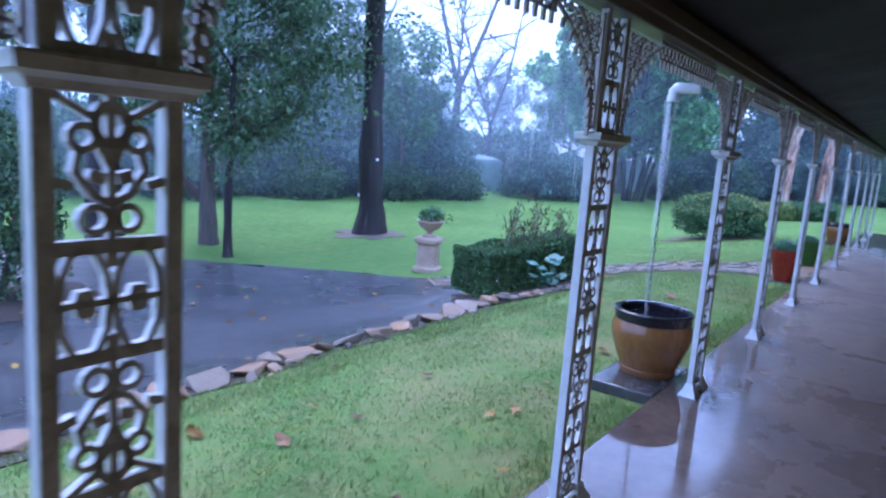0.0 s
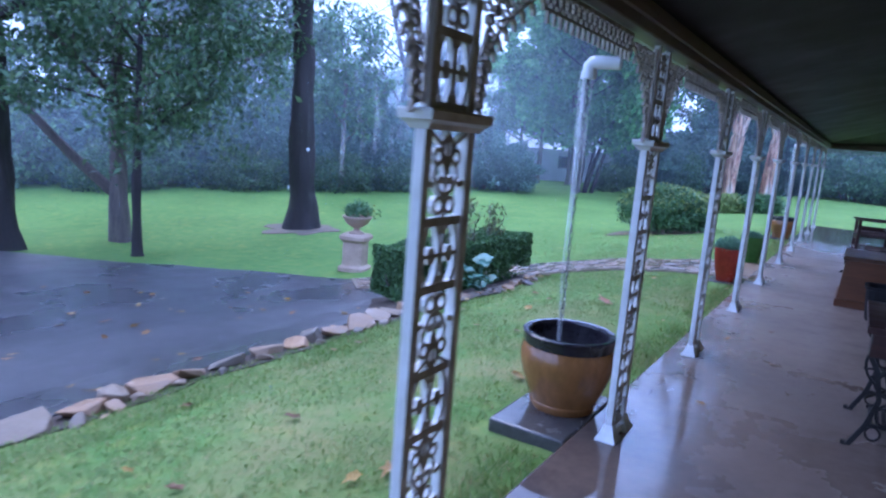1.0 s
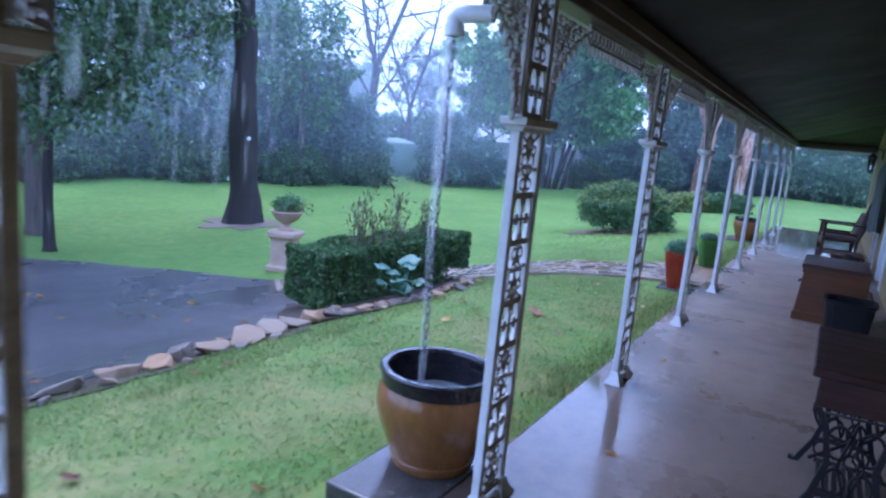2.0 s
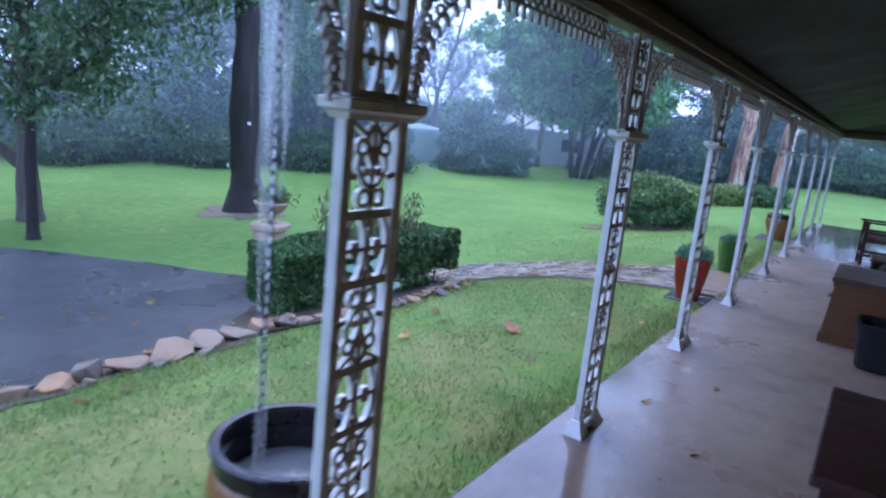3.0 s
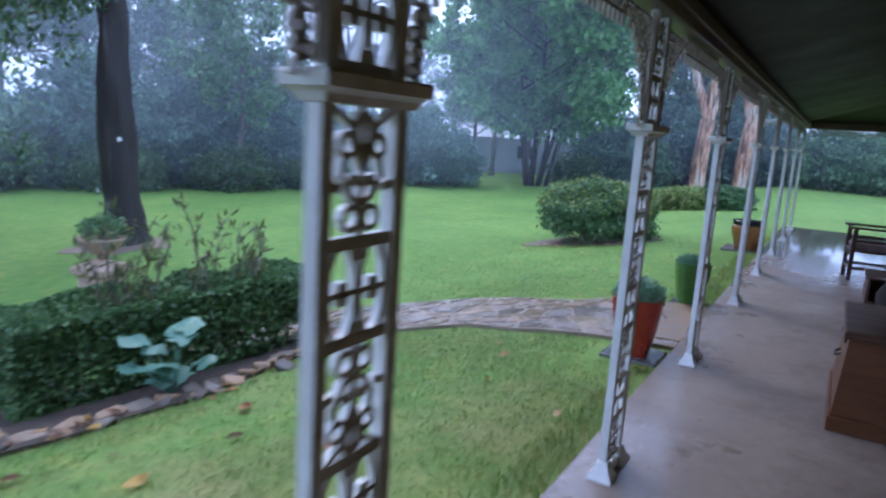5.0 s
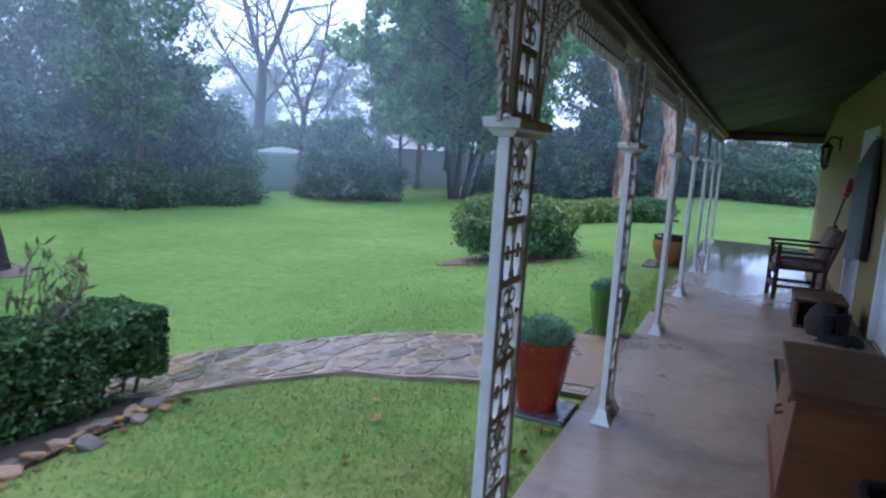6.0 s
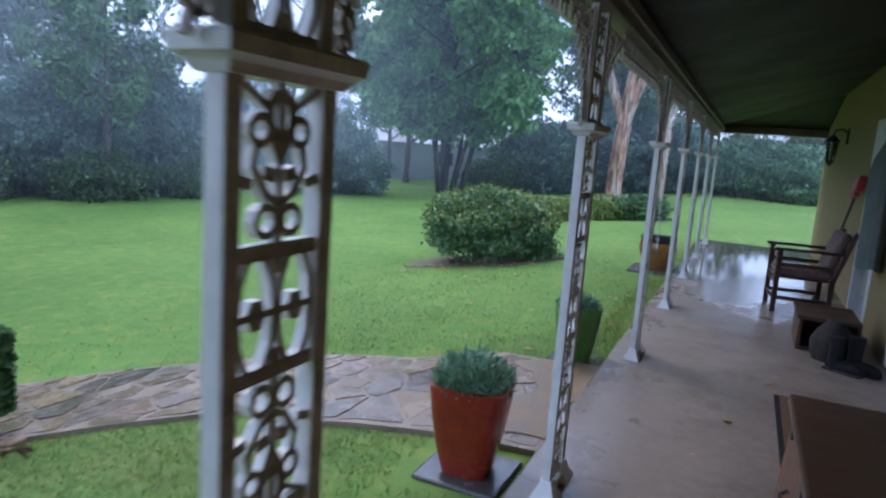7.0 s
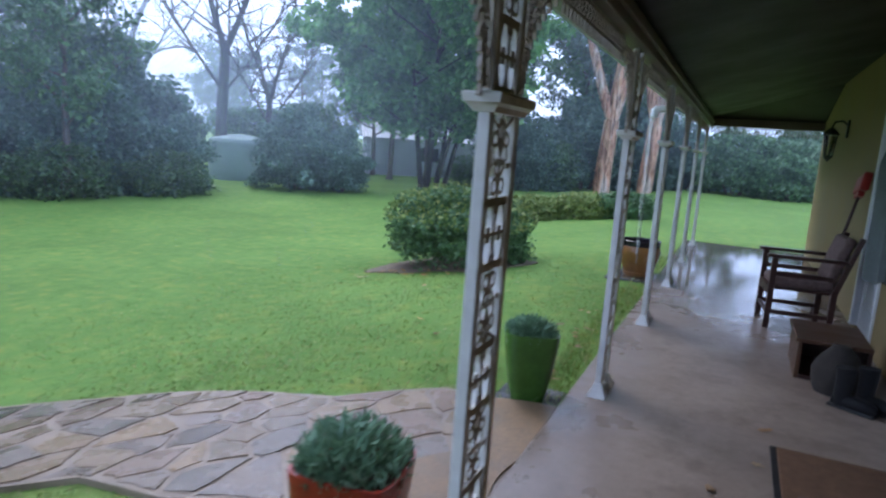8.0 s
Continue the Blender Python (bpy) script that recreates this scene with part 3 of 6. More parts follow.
for x, z in ((-0.42, 2.41), (WX + 0.2, 2.9), (5.4, 4.6), (9.3, 3.2)):
    rows.append([bm.verts.new((x, -6.2 + 27.8 * k / n_cor, z + 0.012 * math.sin(k * math.pi / 2 + 0.7))) for k in range(n_cor + 1)])
for a, b in zip(rows, rows[1:]):
    for k in range(n_cor):
        bm.faces.new((a[k], a[k + 1], b[k + 1], b[k]))
setting("roof", bm, M_ROOF, "grey corrugated iron roof", "roof")
bm = bmesh.new()
pr = [(-0.42, 2.19), (-0.43, 2.09), (-0.5, 2.07), (-0.56, 2.1), (-0.57, 2.18), (-0.58, 2.18), (-0.575, 2.09), (-0.5, 2.055), (-0.42, 2.08), (-0.41, 2.19)]
ra = [bm.verts.new((x + 0.12, -6.2, z + 0.23)) for x, z in pr]
rb = [bm.verts.new((x + 0.12, 21.6, z + 0.23)) for x, z in pr]
for k in range(len(pr)):
    q = (k + 1) % len(pr)
    bm.faces.new((ra[k], ra[q], rb[q], rb[k]))
setting("roof_gutter", bm, M_ROOF, "overflowing metal roof gutter", "gutter")

# ---------- cast-iron lace posts ----------
PW = 0.25                                             # width of a post along the veranda
POST_Y = [0.0, 2.0, 4.0, 6.0, 8.02, 10.02, 12.33, 14.34, 16.37, 18.4, 20.55]


def lace_panel(z0, z1, y0, y1):
    """Palmettes and paired ovals between cross bars, from the top down."""
    bm = bmesh.new()
    t, mid, w = 0.02, (y0 + y1) / 2, (y1 - y0)
    z = z1
    flip = False
    while z > z0 + 0.1:
        h = min(0.25, z - z0)
        b, top = z - h, z
        s = h / 0.25
        def zz(v):
            return (b + v * s) if not flip else (top - v * s)
        add_strip(bm, [(mid, zz(0.0)), (mid, zz(0.25))], 0.014, t)
        for sy in (-1, 1):
            add_strip(bm, oval(mid + sy * 0.028, zz(0.045), 0.022, 0.022 * s, 10), 0.011, t, True)
            add_strip(bm, [(mid, zz(0.07)), (mid + sy * 0.03, zz(0.085)), (mid + sy * 0.058, zz(0.125)), (mid + sy * 0.05, zz(0.16))], 0.013, t)
            add_strip(bm, oval(mid + sy * 0.045, zz(0.178), 0.02, 0.02 * s, 9), 0.012, t, True)
            add_strip(bm, [(mid + sy * 0.062, zz(0.1)), (mid + sy * w / 2, zz(0.108))], 0.016, t)
            add_strip(bm, [(mid, zz(0.13)), (mid + sy * 0.018, zz(0.165)), (mid + sy * 0.03, zz(0.22))], 0.012, t)
            add_strip(bm, [(mid + sy * 0.02, zz(0.205)), (mid + sy * w / 2, zz(0.245))], 0.011, t)
            add_strip(bm, [(mid + sy * 0.012, zz(0.112)), (mid + sy * 0.036, zz(0.118))], 0.02, t)
        add_strip(bm, oval(mid, zz(0.2), 0.028, 0.032 * s, 9), 0.018, t, True)
        z = b
        add_strip(bm, [(y0, z), (y1, z)], 0.024, t)
        if z - z0 < 0.12:
            break
        h = min(0.19, z - z0)
        b = z - h
        for sy in (-1, 1):
            add_strip(bm, oval(mid + sy * w / 4, b + h / 2, w / 4 - 0.004, h / 2, 12), 0.011, t, True)
            add_strip(bm, oval(mid + sy * w / 4, b + h / 2, 0.011, 0.02, 6), 0.016, t, True)
        add_strip(bm, [(y0, b + h / 2), (y1, b + h / 2)], 0.011, t)
        for v in (0.1, 0.9):
            add_strip(bm, [(mid, b + h * v - 0.016), (mid, b + h * v + 0.016)], 0.02, t)
        z = b
        add_strip(bm, [(y0, z), (y1, z)], 0.024, t)
        flip = not flip
    return bm


def bracket(sign):
    """Open lace bracket that spreads from the post head to the beam, with drops along its rim."""
    bm = bmesh.new()
    t = 0.013
    r = random.Random(3)

    def reach(z):                                    # how far it spreads at this height
        u = (z - 1.66) / 0.42
        return 0.035 + 0.4 * max(0, u) ** 2.6
    zs = [1.66 + 0.42 * k / 12 for k in range(13)]
    add_strip(bm, [(sign * 0.006, 1.66), (sign * 0.006, 2.1)], 0.01, t)
    add_strip(bm, [(sign * reach(z), z) for z in zs], 0.009, t)
    add_strip(bm, [(sign * reach(z) * 0.5, z) for z in zs[4:]], 0.007, t)
    for k, z in enumerate(zs[:-1]):
        e = reach(z + 0.017)
        add_strip(bm, [(sign * e, z + 0.012), (sign * (e + 0.018), z - 0.002), (sign * (e + 0.024), z - 0.024)], 0.013, t)
        cols = max(1, int(e / 0.062))
        for c in range(cols):
            cy = sign * (0.02 + (c + 0.5) * e / cols * 0.88 + (0.012 if k % 2 else 0))
            add_strip(bm, oval(cy, z + 0.017, 0.02, 0.014, 8), 0.006, t, True)
            if (c + k) % 2:
                add_strip(bm, [(cy, z), (cy + sign * r.uniform(-0.025, 0.025), z + 0.036)], 0.008, t)
    return bm


def shade_faces(ob, mat):
    """Paints warm shade as cream on faces towards veranda and garden; edges stay white."""
    me = ob.data
    me.materials.append(mat)
    for f in me.polygons:
        if abs(f.normal.x) > 0.75:
            f.material_index = 1
    return ob


BD = 0.019                                            # half the depth of a post


def build_post():
    p = thing("lace_post", "white-painted cast-iron lace veranda post", "post", (0, 0, 0), group="veranda posts")
    for y in (0.0, PW - 0.034):
        shade_faces(part("bar", box(-BD, BD, y, y + 0.034, 0.07, 1.6, 0.004), M_WHITE, p), M_POST_SHADE)
    bm = bmesh.new()
    prof = ((0.0, 0.034, 0), (0.014, 0.032, 0), (0.045, 0.012, 0), (0.085, 0.001, 0))
    for yc in (0.018, PW - 0.018):
        rings = []
        for z, ex, _ in prof:
            e = 0.024 + ex
            rings.append([bm.verts.new((sx * e, yc + sy * e, z)) for sx, sy in ((-1, -1), (1, -1), (1, 1), (-1, 1))])
        for a, b in zip(rings, rings[1:]):
            for k in range(4):
                bm.faces.new((a[k], a[(k + 1) % 4], b[(k + 1) % 4], b[k]))
        bm.faces.new(rings[0][::-1])
        bm.faces.new(rings[-1])
    add_box(bm, -0.026, 0.026, 0.02, PW - 0.02, 0.0, 0.04, 0.006)
    part("foot", bm, M_WHITE, p, "flared white foot plate")
    shade_faces(part("lace_panel", lace_panel(0.07, 1.6, 0.034, PW - 0.034), M_WHITE, p, smooth=False), M_POST_SHADE)
    bm = bmesh.new()
    rings = []
    for z, e in ((1.598, 0.0), (1.598, 0.006), (1.606, 0.012), (1.612, 0.016), (1.62, 0.024), (1.622, 0.03), (1.644, 0.033), (1.65, 0.029), (1.652, 0.0)):
        rings.append([bm.verts.new((sx * (0.024 + e), PW / 2 + sy * (PW / 2 + e), z)) for sx, sy in ((-1, -1), (1, -1), (1, 1), (-1, 1))])
    for a, b in zip(rings, rings[1:]):
        for k in range(4):
            bm.faces.new((a[k], a[(k + 1) % 4], b[(k + 1) % 4], b[k]))
    bm.faces.new(rings[0][::-1])
    bm.faces.new(rings[-1])
    shade_faces(part("collar", bm, M_WHITE, p, "moulded white capital"), M_POST_SHADE)
    for y in (0.012, PW - 0.046):
        shade_faces(part("upper_bar", box(-0.017, 0.017, y, y + 0.034, 1.652, BEAM_Z0, 0.004), M_WHITE, p), M_POST_SHADE)
    shade_faces(part("upper_lace", lace_panel(1.66, 2.1, 0.046, PW - 0.046), M_WHITE, p, smooth=False), M_POST_SHADE)
    b1 = part("bracket", bracket(-1), M_LACE, p)
    b1.location = (0, 0.008, 0)
    b2 = part("bracket", bracket(1), M_LACE, p)
    b2.location = (0, PW - 0.008, 0)
    return p


first = build_post()
first.matrix_basis = pose(0.045, POST_Y[0] + 0.03, 0)
for y in POST_Y[1:]:
    copy_thing(first, pose(0.045, y + 0.03, 0))


def fringe(length):
    """Lace fringe under the beam: a lattice band with hanging teeth."""
    bm = bmesh.new()
    t = 0.012
    n = max(3, round(length / 0.055))
    s = length / n
    for z, w in ((2.105, 0.016), (2.03, 0.009)):
        add_strip(bm, [(0, z), (length, z)], w, t)
    for k in range(n):
        y = k * s
        add_strip(bm, [(y, 2.03), (y + s, 2.105)], 0.009, t)
        add_strip(bm, [(y + s, 2.03), (y, 2.105)], 0.009, t)
        add_strip(bm, [(y + s / 2, 2.034), (y + s / 2, 1.985)], 0.017, t)
        add_strip(bm, oval(y + s / 2, 2.068, 0.012, 0.014, 6), 0.007, t, True)
    return bm


for a, b in zip(POST_Y, POST_Y[1:]):
    o = tagged(part("lace_fringe", fringe(b - a - PW - 0.8), M_LACE), "white cast-iron lace fringe hung under the beam", "lace fringe", "fringe bays")
    o.location = (0.04, a + PW + 0.455, 0)
o = tagged(part("lace_fringe", fringe(1.75), M_LACE), "white cast-iron lace fringe across the veranda end", "lace fringe", "fringe bays")
o.matrix_basis = pose(0.06, 21.24, 0, 0, 0, -90)

# ---------- rain spouts, chains and the pots that catch them ----------
def spout(y, x, z, drop_to, label):
    s = thing("rain_spout", label, "rain spout", (x, y, 0), group="rain spouts")
    bm = bmesh.new()
    add_tube(bm, [(0.17, 0.015, z + 0.003), (0.05, 0.0, z + 0.003), (0.02, 0.0, z), (0.003, 0, z - 0.016), (0, 0, z - 0.075)], [0.036, 0.037, 0.04, 0.04, 0.038], 14)
    add_tube(bm, [(0, 0, z - 0.045), (0, 0, z - 0.085)], 0.043, 14)
    part("elbow", bm, M_PVC, s, "white plastic elbow pipe")
    bm = bmesh.new()
    zz, k = z - 0.09, 0
    while zz > drop_to + 0.03:
        ring = []
        for a in range(8):
            q = 2 * math.pi * a / 8
            u, v = 0.011 * math.cos(q), 0.024 * math.sin(q)
            ring.append((u if k % 2 else 0, 0 if k % 2 else u, zz + v))
        add_tube(bm, ring + ring[:1], 0.0024, 5, False)
        zz -= 0.038
        k += 1
    part("rain_chain", bm, M_IRON, s, "thin dark rain chain")
    bm = bmesh.new()
    r = random.Random(int(y * 10))
    for j in range(15):
        px, py = r.uniform(-0.06, 0.02), r.uniform(-0.05, 0.05)
        pts, rad = [], []
        u0 = 0.0 if j < 12 else r.uniform(0.1, 0.7)           # the stream breaks into shorter threads
        u1 = min(1.0, u0 + r.uniform(0.2, 0.45)) if j > 3 else 1.0
        for i in range(18):
            u = u0 + (u1 - u0) * i / 17
            pts.append((px * (0.85 + 0.5 * u * (1 - u) - 0.6 * u) + 0.010 * math.sin(7 * u + j), py * (0.85 + 0.5 * u * (1 - u) - 0.6 * u) + 0.010 * math.cos(9 * u + 2 * j), z - 0.08 + (drop_to - z + 0.08) * u))
            rad.append((0.0046 - 0.0022 * u) * (1 + 0.3 * math.sin(15 * u + j)))
        add_tube(bm, pts, rad, 6)
    tagged(part("water_stream", bm, M_STREAM, s, "clear falling rainwater"), kind="stuff")
    return s


def tall_jar(at, h, r, body, rim_mat, label, group, water=True):
    j = thing("glazed_jar", label, "plant pot", at, group=group)
    prof = [(0.0, 0.0), (0.66, 0.0), (0.69, 0.02), (0.72, 0.1), (0.705, 0.11), (0.725, 0.125), (0.82, 0.28), (0.92, 0.44), (0.985, 0.58), (1.0, 0.66), (0.985, 0.76), (0.93, 0.84), (0.9, 0.86)]
    bm = bmesh.new()
    add_lathe(bm, [(max(q, 0.001) * r, v * h) for q, v in prof], 36, cap=False)
    part("body", bm, body, j)
    bm = bmesh.new()
    add_lathe(bm, [(0.895 * r, 0.862 * h), (0.8 * r, 0.86 * h), (0.8 * r, 0.6 * h), (0.5 * r, 0.5 * h), (0.001, 0.5 * h)], 36, cap=False)
    part("lining", bm, rim_mat, j, "dark glazed inside")
    bm = bmesh.new()
    add_lathe(bm, [(0.86 * r, 0.84 * h), (0.945 * r, 0.84 * h), (0.955 * r, 0.9 * h), (0.965 * r, 0.955 * h), (0.985 * r, 0.965 * h), (0.985 * r, 0.985 * h), (0.95 * r, h), (0.86 * r, 0.995 * h), (0.83 * r, 0.96 * h), (0.82 * r, 0.7 * h)], 36, cap=False)
    part("rim", bm, rim_mat, j, "glossy black rolled rim")
    if water:
        bm = bmesh.new()
        add_lathe(bm, [(0.795 * r, 0.6 * h), (0.795 * r, 0.66 * h), (0.4 * r, 0.664 * h), (0.001, 0.66 * h)], 36)
        part("water", bm, M_WATER, j, "rippling rainwater")
    return j


def block(name, x0, x1, y0, y1, z0, z1, mat, label, category="plinth", bevel=0.012):
    o = tagged(part(name, box(-(x1 - x0) / 2, (x1 - x0) / 2, -(y1 - y0) / 2, (y1 - y0) / 2, 0, z1 - z0, bevel), mat), label, category)
    o.location = ((x0 + x1) / 2, (y0 + y1) / 2, z0)
    return o


spout(4.17, -0.35, 2.05, 0.4, "white plastic spout with a rain chain and falling water")
spout(15.95, -0.27, 2.02, 0.3, "white plastic spout with a rain chain, far along the eave")
block("plinth", -0.6, -0.135, 3.84, 4.66, -0.2, 0.0, M_PLINTH, "dark wet concrete block under the amber jar")
tall_jar((-0.345, 4.32, 0.0), 0.48, 0.29, M_AMBER, M_BLACKGLAZE, "large amber-glazed jar with a black rim, full of rainwater", "glazed jars")
block("plinth", -0.72, -0.14, 16.6, 17.3, -0.2, -0.02, M_PLINTH, "dark wet concrete block under the far jar")
tall_jar((-0.38, 17.0, -0.02), 0.46, 0.26, M_AMBER, M_BLACKGLAZE, "amber-glazed jar with a black rim at the far spout", "glazed jars")


def square_pot(at, h, half, mat, label, turn, plant_r, plant_h):
    p = thing("square_pot", label, "plant pot", at, turn, group="square pots")
    bm = bmesh.new()
    add_lathe(bm, [(0.001, 0), (0.6 * half, 0), (0.63 * half, 0.02), (0.8 * half, 0.35 * h), (0.95 * half, 0.75 * h), (1.0 * half, 0.97 * h), (1.0 * half, h), (0.93 * half, h), (0.88 * half, 0.85 * h), (0.001, 0.84 * h)], 40, square=0.85, cap=False)
    part("body", bm, mat, p)
    bm = bmesh.new()
    add_lathe(bm, [(0.88 * half, 0.8 * h), (0.88 * half, 0.87 * h), (0.4 * half, 0.9 * h), (0.001, 0.9 * h)], 24, square=0.8)
    part("soil", bm, M_SOIL, p, "dark potting soil")
    k = 1300
    ang, rad = rng.uniform(0, 6.283, k), plant_r * np.sqrt(rng.uniform(0, 1, k))
    zz = h * 0.9 + plant_h * rng.uniform(0.05, 1, k) * (1 - 0.55 * (rad / plant_r) ** 2)
    c = np.column_stack([rad * np.cos(ang), rad * np.sin(ang), zz])
    d = np.column_stack([np.cos(ang) * 0.6, np.sin(ang) * 0.6, np.full(k, 0.9)]) + rng.normal(size=(k, 3)) * 0.5
    leaf_part("foliage", p, c, 0.062, 0.013, M_LEAF_SAGE, droop=0.0, dirs=d, label="soft grey-green lavender foliage")
    return p


block("plinth", -0.6, -0.17, 10.0, 10.42, -0.16, -0.045, M_PLINTH, "low dark wet stone slab under the red pot")
square_pot((-0.39, 10.2, -0.045), 0.455, 0.19, M_RED, "tapered square red-glazed pot with grey-green foliage", 8, 0.2, 0.2)
block("plinth", -0.56, -0.16, 11.95, 12.45, -0.16, -0.05, M_PLINTH, "dark wet stone slab under the green pot")
square_pot((-0.36, 12.18, -0.05), 0.45, 0.165, M_GREEN, "tapered square green-glazed pot with low foliage", 25, 0.16, 0.13)


# ---------- trees and shrubs ----------
def grow(bm, start, direction, length, r0, r1, bend=0.15, seg=6, n=8, r=rnd, lift=0.0):
    """One tapered, slightly crooked limb; returns its points."""
    p, d = Vector(start), Vector(direction).normalized()
    pts, rad = [p.copy()], [r0]
    for i in range(seg):
        d = (d + Vector((r.uniform(-bend, bend), r.uniform(-bend, bend), r.uniform(-bend, bend) + lift))).normalized()
        p = p + d * (length / seg)
        pts.append(p.copy())
        rad.append(r0 + (r1 - r0) * (i + 1) / seg)
    add_tube(bm, pts, rad, n)
    return pts


def limb_set(bm, r, trunk_pts, trunk_r, height, spread, n_limbs, first, twigs=3, up=0.7):
    """Limbs and their branchlets up the trunk; returns points where foliage gathers."""
    tips = []
    for i in range(n_limbs):
        f = first + (1 - first) * (i + 0.5) / n_limbs
        k = min(len(trunk_pts) - 2, int(f * (len(trunk_pts) - 1)))
        base = trunk_pts[k].lerp(trunk_pts[k + 1], f * (len(trunk_pts) - 1) - k)
        a = i * 2.4 + r.uniform(-0.5, 0.5)
        L = spread * (1.15 - 0.55 * abs(f - 0.55)) * r.uniform(0.75, 1.1)
        d = Vector((math.cos(a), math.sin(a), up * r.uniform(0.6, 1.3)))
        rr = trunk_r * 0.42 * (1.1 - 0.6 * f)
        pts = grow(bm, base, d, L, rr, rr * 0.25, 0.2, 5, 6, r, 0.03)
        tips += pts[3:]
        for j in range(twigs):
            q = pts[2 + j % 3]
            dd = (pts[-1] - pts[0]).normalized() + Vector((r.uniform(-1, 1), r.uniform(-1, 1), r.uniform(-0.3, 0.8)))
            t = grow(bm, q, dd, L * 0.5, rr * 0.4, rr * 0.1, 0.25, 3, 5, r)
            tips += t[1:]
    return tips


def clumps(points, n, radius, flat=0.8):
    """Leaf centres scattered in tufts about these points."""
    pts = np.array([tuple(p) for p in points])
    tuft = np.repeat(pts, 2, axis=0) + rng.normal(size=(2 * len(pts), 3)) * radius * 0.75
    pick = rng.integers(0, len(tuft), n)
    off = rng.normal(size=(n, 3)) * radius * 0.5
    off[:, 2] *= flat
    return tuft[pick] + off


def tree(name, at, height, trunk_r, spread, n_limbs, leaf_n, leaf_l, leaf_w, bark, leaf_mat, label, first=0.35, tuft=0.6, lean=(0, 0), seed=1, twigs=3, droop=0.5, up=0.7, group="", extra=None, flare=1.35):
    r = random.Random(seed)
    t = thing(name, label, "tree", (at[0], at[1], bumpy(at[0], at[1]) - 0.05), group=group)
    bm = bmesh.new()
    n = 11
    pts, rad = [], []
    for i in range(n):
        u = i / (n - 1)
        pts.append(Vector((lean[0] * u * height + 0.12 * trunk_r * 4 * math.sin(3 * u + seed), lean[1] * u * height + 0.1 * trunk_r * 4 * math.sin(4 * u + 2 * seed), height * 0.92 * u)))
        rad.append(trunk_r * (1 - 0.75 * u))
    fine, frad = [], []
    for i in range(n - 1):
        for j in range(5):
            p = pts[i].lerp(pts[i + 1], j / 5)
            fine.append(p)
            frad.append((rad[i] + (rad[i + 1] - rad[i]) * j / 5) * (1 + (flare - 1) * math.exp(-p.z / (1.1 * trunk_r))))
    add_tube(bm, fine + [pts[-1]], frad + [rad[-1]], 22)
    for v in bm.verts:                                # ribs, burrs and swellings of the bark
        q = v.co.copy()
        w = noise.noise((q.x * 3, q.y * 3, q.z * 0.7 + seed)) * 0.4 + noise.noise((q.x * 11, q.y * 11, q.z * 1.6)) * 0.16
        c = pts[min(n - 1, int(q.z / (height * 0.92) * (n - 1)))]
        out = Vector((q.x - c.x, q.y - c.y, 0))
        v.co += out.normalized() * w * min(trunk_r, out.length) if out.length > 1e-4 else out
    tips = limb_set(bm, r, pts, trunk_r, height, spread, n_limbs, first, twigs, up)
    if extra:
        tips += extra(bm, r)
    part("trunk", bm, bark, t)
    if leaf_n:
        leaf_part("crown", t, clumps(tips, leaf_n, tuft), leaf_l, leaf_w, leaf_mat, droop=droop)
    return t


def shrub_cloud(n, rx, ry, h, lump=0.25, hollow=0.55, seed=0.0):
    """Points filling the outer part of an uneven mound."""
    d = rng.normal(size=(n, 3))
    d /= np.linalg.norm(d, axis=1, keepdims=True)
    d[:, 2] = np.where(d[:, 2] < -0.9, -d[:, 2], d[:, 2])
    k = np.array([1 + lump * noise.noise((v[0] * 2.2 + seed, v[1] * 2.2, v[2] * 2.2)) + 0.5 * lump * noise.noise((v[0] * 6 + seed, v[1] * 6, v[2] * 6)) for v in d])
    rr = k * rng.uniform(hollow, 1.0, n) ** 0.6
    flat = np.hypot(d[:, 0], d[:, 1]) + 1e-6
    full = (1 - np.minimum(1, np.abs(d[:, 2])) ** 3.2) ** (1 / 3.2) / flat     # fuller flanks than a ball
    full = np.where(d[:, 2] < 0, full, 0.5 * full + 0.5)
    return np.column_stack([d[:, 0] * full * rr * rx, d[:, 1] * full * rr * ry, h * 0.5 + d[:, 2] * rr * h * 0.52])


def shrub(name, at, rx, ry, h, n, leaf_l, leaf_w, mat, label, category="shrub", stems=7, seed=1, group="", lump=0.3, tip_mat=None):
    r = random.Random(seed)
    s = thing(name, label, category, (at[0], at[1], bumpy(at[0], at[1]) - 0.03), group=group)
    bm = bmesh.new()
    for i in range(stems):
        a = r.uniform(0, 6.283)
        grow(bm, (0.15 * rx * math.cos(a), 0.15 * ry * math.sin(a), 0), (0.7 * rx * math.cos(a), 0.7 * ry * math.sin(a), h * 0.9), h * 0.8, 0.02 + 0.012 * h, 0.006, 0.15, 4, 6, r)
    part("stem", bm, M_BARK_GREY, s)
    c = shrub_cloud(n, rx, ry, h, lump, 0.45, seed * 3.7)
    c[:, 2] = np.maximum(c[:, 2], 0.02)
    leaf_part("foliage", s, c, leaf_l, leaf_w, mat, droop=0.1)
    if tip_mat:
        k = shrub_cloud(n // 5, rx * 1.02, ry * 1.02, h * 1.04, lump, 0.9, seed * 3.7)
        k = k[k[:, 2] > h * 0.58]
        tagged(leaf_part("new_growth", s, k, leaf_l, leaf_w, tip_mat, droop=-0.4, label="pale yellow-green young leaves"), kind="stuff")
    return s


